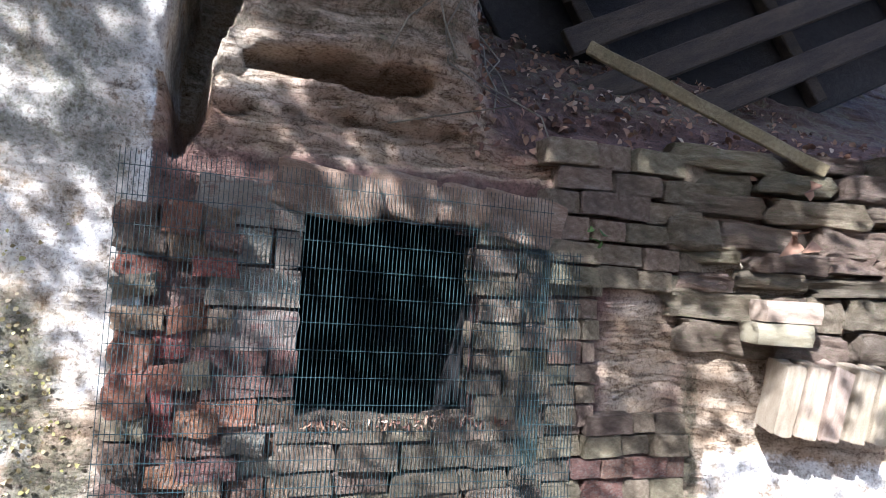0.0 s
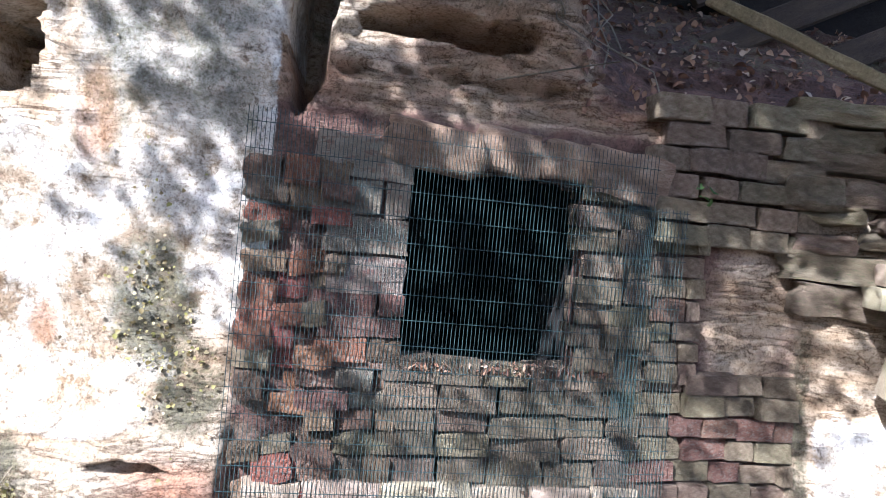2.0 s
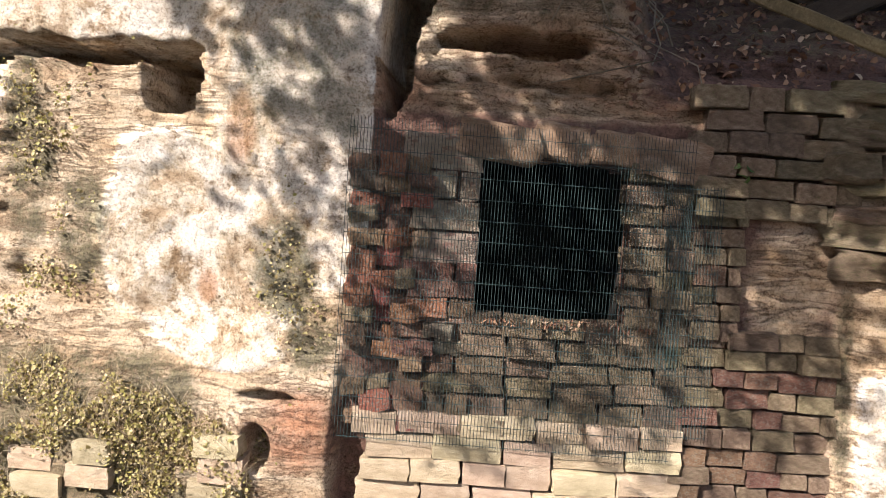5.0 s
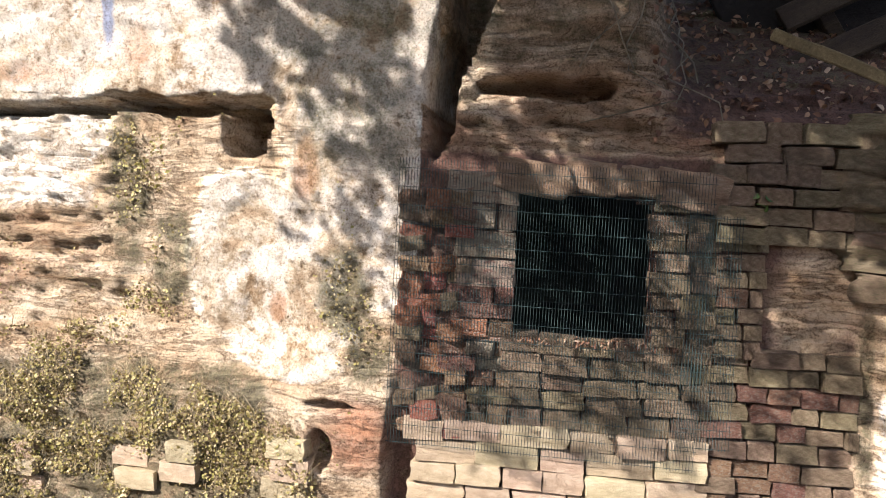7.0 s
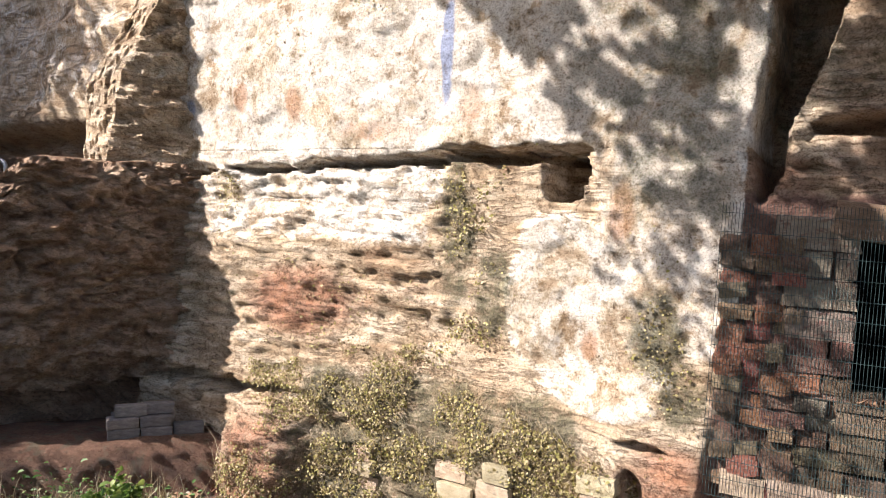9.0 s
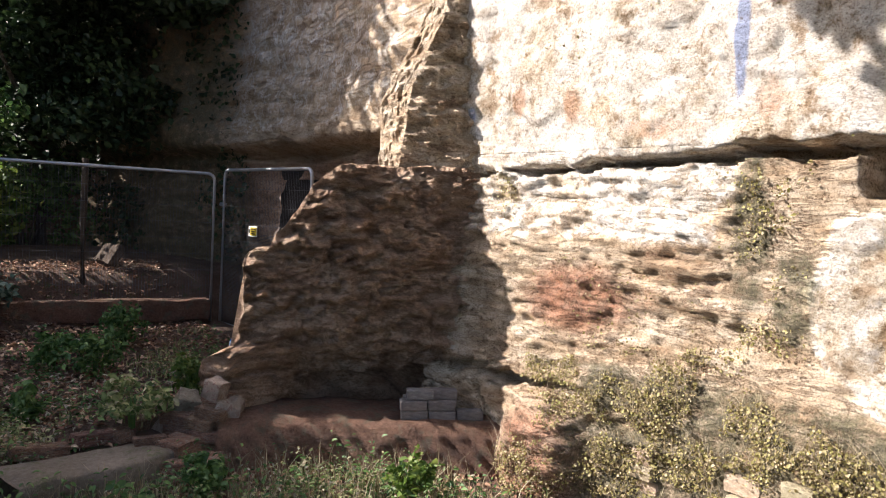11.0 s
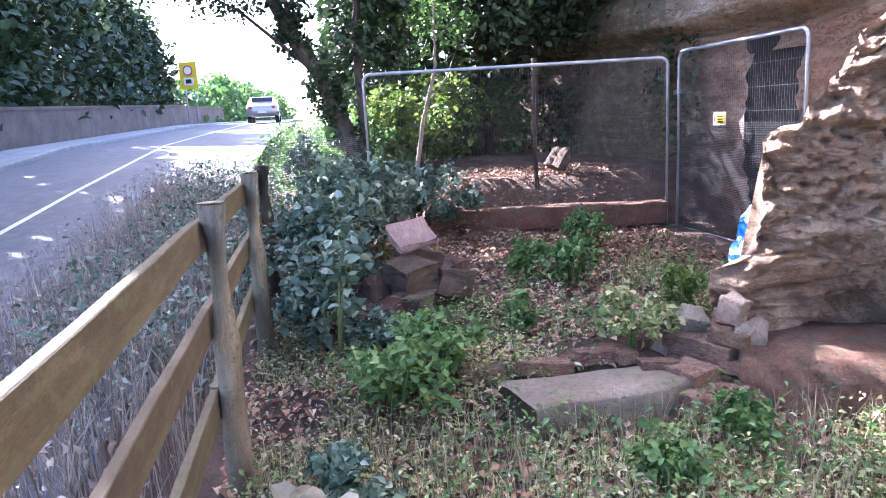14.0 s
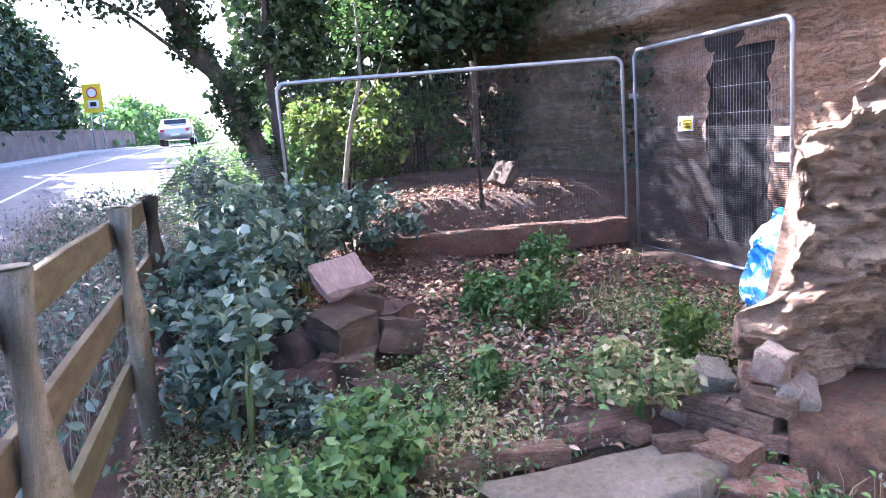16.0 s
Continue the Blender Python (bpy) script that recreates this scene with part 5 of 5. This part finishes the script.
tagged(leaves("woodland", p, r9.uniform(0.18, 0.42, len(p)), LEAF_DARK, 95, aspect=0.7), "dark dense woodland behind the cliff's foot", "woodland", kind="stuff")

# ---- across the road ----


def far_hedge(name, x0, x1, y, z0, h, d, n, size, leaf, seed, label, tall=0.0):
    r = np.random.default_rng(seed)
    x = r.uniform(x0, x1, n)
    t = r.uniform(0, 1, n)
    off = -BEND * np.maximum(0, -x - 18) ** 2
    top = h * (0.75 + 0.45 * fbm(x * 0.25, 0 * x, 0 * x, 3, seed)) * (1 + tall * smooth(-30, -22, x))
    p = np.stack([x, y + off + r.normal(size=n) * d * (1 - 0.5 * t), road_z(x) + z0 + t * top], -1)
    return tagged(leaves(name, p, r.uniform(0.6, 1.4, n) * size, leaf, seed, up=0.4, aspect=0.7), label, "hedge", kind="stuff")


far_hedge("tall_hedge", -52, -4, -12.5, 0.8, 9.5, 0.9, 32000, 0.40, LEAF_DARK, 91, "tall dark trees behind the roadside wall", 0.55)
far_hedge("far_hedge", -110, -54, -12.5, 0.2, 4.5, 1.2, 7000, 0.55, LEAF_MID, 92, "sunlit hedge further along the road")
far_hedge("near_hedge", -90, -13, 0.3, 0.0, 2.2, 0.6, 15000, 0.20, LEAF_MID, 93, "green hedge along the near side of the road")
px = np.concatenate([np.linspace(10, 5, 3), np.linspace(4, -62, 67)])
off = -BEND * np.maximum(0, -px - 18) ** 2
wv = np.stack([np.stack([px, yy + off, road_z(px) + zz], -1) for yy, zz in ((-10.2, -0.2), (-10.2, 1.25), (-10.15, 1.25), (-10.15, 1.35), (-10.55, 1.35), (-10.55, -0.2))], 1)
tagged(arrays("garden_wall", wv.reshape(-1, 3), grid_faces(len(px), 6), GARDENWALL, flat=True), "long brown brick wall beside the pavement", "wall")
# road sign on two poles
SX, SY = -46.0, -9.2
so = -BEND * max(0, -SX - 18) ** 2
rs = tagged(empty("road_sign", pose(SX, SY + so, float(road_z(SX)) + 0.15, 0, 0, 75)), "yellow backed speed sign on two grey poles", "road sign")
for dx in (-0.28, 0.28):
    part("pole", tube([(dx, 0, 0), (dx, 0, 3.5)], 0.045, 8), STEEL, rs)
part("board", box_bm(1.1, 0.03, 1.6, 0.02, 1, pose(0, -0.06, 2.85)), YELLOW, rs, "yellow backing board")
bm = bmesh.new()
bmesh.ops.create_cone(bm, segments=28, radius1=0.3, radius2=0.3, depth=0.02, cap_ends=True, matrix=pose(0, -0.09, 3.15, 90))
part("red_ring", bm, REDP, rs)
bm = bmesh.new()
bmesh.ops.create_cone(bm, segments=28, radius1=0.23, radius2=0.23, depth=0.02, cap_ends=True, matrix=pose(0, -0.10, 3.15, 90))
part("disc", bm, WHITE, rs)
part("lower_plate", box_bm(0.6, 0.02, 0.42, m=pose(0, -0.09, 2.52)), WHITE, rs)
part("symbol", box_bm(0.34, 0.02, 0.24, m=pose(0, -0.105, 2.52)), BLACK, rs)


def car(x, y, rz, label):
    base = tagged(empty("car", pose(x, y, float(road_z(x)) + 0.03, 0, 0, rz)), label, "car")
    prof = [(-2.1, 0.35), (-2.15, 0.75), (-2.0, 0.98), (-1.3, 1.02), (-0.75, 1.48), (0.9, 1.52), (1.7, 1.05), (2.1, 0.95), (2.15, 0.4)]
    rings = []
    for yy, s in ((-0.88, 0.93), (-0.84, 1.0), (-0.5, 1.0), (0.5, 1.0), (0.84, 1.0), (0.88, 0.93)):
        rings.append([(px_ * s, yy * (0.82 if pz > 1.2 else 1), 0.3 + (pz - 0.3) * (s * 0.3 + 0.7)) for px_, pz in prof])
    b = loft("body", np.array(rings), CARPAINT)
    b.parent = base
    part("rear_window", box_bm(0.04, 1.2, 0.40, 0.02, 1, pose(1.33, 0, 1.31, 0, -30, 0)), GLASS, base)
    part("windscreen", box_bm(0.04, 1.2, 0.45, 0.02, 1, pose(-1.03, 0, 1.27, 0, 50, 0)), GLASS, base)
    for sy in (-1, 1):
        part("side_window", box_bm(1.7, 0.03, 0.36, 0.02, 1, pose(0.05, sy * 0.80, 1.24, sy * -12, 0, 0)), GLASS, base)
        part("tail_light", box_bm(0.05, 0.22, 0.18, 0.02, 1, pose(2.09, sy * 0.66, 0.86)), REDP, base)
        for wx in (-1.3, 1.3):
            bm = bmesh.new()
            bmesh.ops.create_cone(bm, segments=20, radius1=0.32, radius2=0.32, depth=0.22, cap_ends=True, matrix=pose(wx, sy * 0.8, 0.32, 90))
            w = part("wheel", bm, RUBBER, base)
            bm = bmesh.new()
            bmesh.ops.create_cone(bm, segments=16, radius1=0.2, radius2=0.2, depth=0.02, cap_ends=True, matrix=pose(wx, sy * 0.915, 0.32, 90))
            part("rim", bm, STEEL, w)
    part("number_plate", box_bm(0.03, 0.5, 0.11, m=pose(2.14, 0, 0.62)), WHITE, base)


car(-46, -5.0 - BEND * 28 ** 2, 0, "silver hatchback driving up the road")

# ---- bank top at the far end: timbers, plank, roots ----
pal = tagged(empty("timber_decking", pose(2.75, 3.10, 3.05, -12, -26, -4)), "dark old timber slats lying over the bank", "decking")
for i in range(5):
    part("slat", box_bm(2.8, 0.05, 0.15, 0.006, 1, pose(0.3 + 0.1 * i, 0.0, -0.34 + 0.30 * i)), OLDWOOD, pal)
for x in (-0.6, 0.6, 1.5):
    part("bearer", box_bm(0.09, 0.09, 1.5, 0.008, 1, pose(x, 0.22, 0.2)), OLDWOOD, pal)
# added sheet: paints the dark void between the slats
part("backing", box_bm(3.4, 0.05, 2.2, 0.01, 1, pose(0.6, 0.30, 0.5)), SHADEBLACK, pal, "near-black sheet standing in for the shade behind the slats")
a, b = Vector((1.60, 2.62, 2.66)), Vector((2.46, 2.12, 2.14))
bm = box_bm((b - a).length, 0.03, 0.06, 0.006, 1)
bmesh.ops.subdivide_edges(bm, edges=[e for e in bm.edges if e.calc_length() > 0.5], cuts=12)
for v in bm.verts:
    v.co += noise.noise_vector(v.co * 6) * 0.008
ob = part("plank", bm, POLEWOOD)
ob.matrix_world = Matrix.Translation((a + b) / 2) @ (b - a).to_track_quat('X', 'Z').to_matrix().to_4x4()
tagged(ob, "mossy narrow plank lying aslant on the bank", "plank")
x, z = rng.uniform(1.0, 3.2, 900), rng.uniform(2.1, 3.15, 900)
q = np.stack([x, wall_y(x, z) - 0.02, z], -1)
tagged(leaves("bank_litter", q, rng.uniform(0.02, 0.06, 900), LITTER, 88, facing=(0, -0.8, 1), aspect=0.6), "dead leaves and twigs on the bank", "leaf litter", kind="stuff")
r2 = random.Random(3)
for i in range(7):
    x0 = r2.uniform(0.7, 1.3)
    y0 = float(wall_y(x0, 2.9)) - 0.04
    pts = [(x0 + r2.uniform(-.05, .05) * k, min(y0, float(wall_y(x0, 2.95 - 0.13 * k)) - 0.03), 2.95 - 0.13 * k) for k in range(r2.randint(4, 7))]
    tagged(part("root", tube(pts, 0.004, 5), PALEBARK), "thin dry root hanging down the rock", "root", group="hanging roots")
q = np.stack([rng.uniform(0.42, 1.2, 420), rng.uniform(2.37, 2.46, 420), 1.07 + 0.03 * rng.random(420)], -1)
tagged(leaves("sill_debris", q, rng.uniform(0.015, 0.045, 420), LITTER, 94, facing=(0, -0.8, 0.6), aspect=0.35), "dead leaves and twigs lodged along the hole's sill", "leaf litter", kind="stuff")
q = np.array([(2.27, 2.08, 1.87), (2.32, 2.06, 1.83), (2.24, 2.08, 1.82), (2.35, 2.1, 2.06)])
sprig = tagged(empty("dead_leaf_sprig", pose(2.29, 2.08, 1.87)), "curled orange dead leaves caught on the wall", "leaves")
for k, c in enumerate(q - np.array((2.29, 2.08, 1.87))):
    leaves("leaf", c[None], np.array([0.12]), LITTER, 150 + k, sprig, facing=(0, -1, 0.2), aspect=0.6, curl=0.25)
q = np.array([(1.52, 2.36, 1.80), (1.55, 2.35, 1.83), (1.50, 2.36, 1.84), (1.54, 2.36, 1.78)])
tagged(leaves("fern_sprig", q, np.full(4, 0.05), LEAF_MID, 90, facing=(0, -1, 0.2)), "tiny green plant in a masonry joint", "plant")

# ---- masonry pieces ----
rng2 = random.Random(42)


def coursed(x0, x1, z0, z1, h, lmin, lmax, meshes, name="brick", y=2.44, skip=None, wob=0.02):
    z = z0
    while z < z1:
        hh = h * rng2.uniform(0.9, 1.1)
        x = x0 - rng2.uniform(0, lmin * 0.5)
        while x < x1:
            L = rng2.uniform(lmin, lmax)
            if x + L > x1 - lmin * 0.4:
                L = x1 - x
            xc, zc = x + L / 2, z + hh / 2
            if x + 0.02 < x1 and not (skip and skip(x, x + L, z, z + hh)):
                stone_at(name, rng2.choice(meshes), xc, y + rng2.uniform(-wob, wob), zc + 0.008 * math.sin(xc * 5), L - rng2.uniform(0.003, 0.02), 0.13, hh - rng2.uniform(0.002, 0.016), rng2.uniform(-4, 4), rng2.uniform(-2.2, 2.2), rng2.uniform(-5, 5), cliff)
            x += L
        z += hh


in_hole = lambda a, b, c, d: b > HX0 + 0.05 and a < HX1 - 0.09 and d > HZ0 + 0.03 and c < HZ1 - 0.05
REDS = [stone_mesh("brick", 120 + i, REDBRICK, 0.08, 3, 0.08, soft=False) for i in range(3)]
LINTEL = [stone_mesh("stone", 130 + i, ROCK, 0.16, 5, 0.2, 0.8) for i in range(3)]
LICH = [stone_mesh("brick", 60 + i, RUBBLE, 0.06, 3, 0.08, soft=False) for i in range(3)]
JAMB = [stone_mesh("stone", 100 + i, RENDERED, 0.07, 4, 0.08, 0.4, soft=False) for i in range(3)]
RAGGED = [stone_mesh("stone", 110 + i, m, 0.16, 4, 0.2, 0.7, soft=False) for i, m in enumerate((BRICK, RUBBLE, BRICK, RENDERED, REDBRICK))]
# brick jamb patched with render
coursed(0.10, HX0 + 0.02, 1.32, 1.80, 0.15, 0.24, 0.30, JAMB, name="stone", y=2.465, wob=0.012)
coursed(0.10, HX0 + 0.02, 1.08, 1.32, 0.085, 0.14, 0.26, [*BR, *REDS], y=2.455)
coursed(0.06, HX0 + 0.02, 0.56, 1.08, 0.085, 0.12, 0.22, [*BR, *RAGGED], y=2.46, wob=0.03)
# torn edge of the masonry beside the plaster
z = 0.56
while z < 1.82:
    h = rng2.uniform(0.06, 0.11)
    x = -0.20
    while x < (0.10 if z < 1.8 else 0.30):
        L = rng2.uniform(0.07, 0.16)
        if rng2.random() < 0.86:
            mesh = rng2.choice(REDS if (-0.08 < x < 0.05 and rng2.random() < 0.5) else RAGGED)
            stone_at("stone", mesh, x + L / 2, 2.46 + rng2.uniform(-0.035, 0.045), z + h / 2 + rng2.uniform(-.02, .02), L, 0.14, h * rng2.uniform(0.8, 1.1), rng2.uniform(-14, 14), rng2.uniform(-14, 14), rng2.uniform(-14, 14), cliff)
        x += L
    z += h
# rough rock lintel
x = 0.28
while x < 1.36:
    L = rng2.uniform(0.2, 0.38)
    zc = 1.905 - 0.05 * smooth(0.7, 1.1, x)
    stone_at("stone", rng2.choice(LINTEL), x + L / 2, 2.46 + rng2.uniform(-.02, .02), float(zc) + rng2.uniform(-.02, .02), L * 1.08, 0.17, rng2.uniform(0.13, 0.19), rng2.uniform(-8, 8), rng2.uniform(-8, 8), rng2.uniform(-6, 6), cliff)
    x += L
coursed(HX0, 1.36, 0.56, HZ0, 0.092, 0.18, 0.28, LICH, skip=in_hole, y=2.45)
coursed(HX1 + 0.04, 1.36, HZ0, 1.92, 0.090, 0.12, 0.2, LICH, skip=in_hole, y=2.45)
coursed(-0.05, 1.36, 0.12, 0.56, 0.105, 0.20, 0.34, BRP, y=2.425)
coursed(1.36, 2.04, 0.12, 1.05, 0.088, 0.12, 0.24, [*BR, *LICH, *LICH], y=2.445)
coursed(1.36, 1.58, 1.05, 1.62, 0.088, 0.10, 0.18, [*BR, *LICH, *LICH], y=2.445)
coursed(1.36, 2.06, 1.60, 2.12, 0.098, 0.15, 0.26, LICH, y=2.435)
BIG = [stone_mesh("stone", 80 + i, RUBBLE, 0.17, 5, 0.16, 0.7, soft=False) for i in range(5)]
z = 1.35
while z < 2.2:
    x, h = 2.02 - rng2.uniform(0, 0.12), rng2.uniform(0.07, 0.15)
    while x < 3.2:
        L = rng2.uniform(0.14, 0.46)
        stone_at("stone", rng2.choice(BIG), x + L / 2, 2.45 - 0.42 * max(0, x + L / 2 - 2.12) + rng2.uniform(-.04, .03), z + h / 2 + rng2.uniform(-.012, .012), L, 0.26, h * rng2.uniform(0.8, 1.04), rng2.uniform(-5, 5), rng2.uniform(-4, 4), -22 + rng2.uniform(-6, 6), cliff)
        x += L * 0.98
    z += h
for i in range(5):
    stone_at("stone", rng2.choice(BRP), 2.28 + 0.078 * i, 2.14 - 0.04 * i, 1.22, 0.072, 0.2, 0.28, 4, 9, -24, cliff)
for x, z in ((2.26, 1.47), (2.30, 1.56)):
    stone_at("stone", rng2.choice(BRP), x, 2.16, z, 0.22, 0.2, 0.085, 0, 0, -22, cliff)
for x, z, a, b in ((-1.28, 0.40, .16, .10), (-1.30, 0.29, .2, .1), (-0.70, 0.36, .2, .11), (-0.73, 0.25, .24, .1), (-0.72, 0.47, .2, .1), (-2.25, 0.30, .12, .09), (-2.23, 0.21, .14, .08), (-2.2, 0.12, .14, .08), (-1.55, 0.22, .22, .1), (-1.6, 0.33, .2, .1)):
    stone_at("stone", rng2.choice(BRP), x, float(wall_y(x, z)) + 0.02, z, a, 0.14, b, 0, 0, rng2.uniform(-5, 5), cliff)
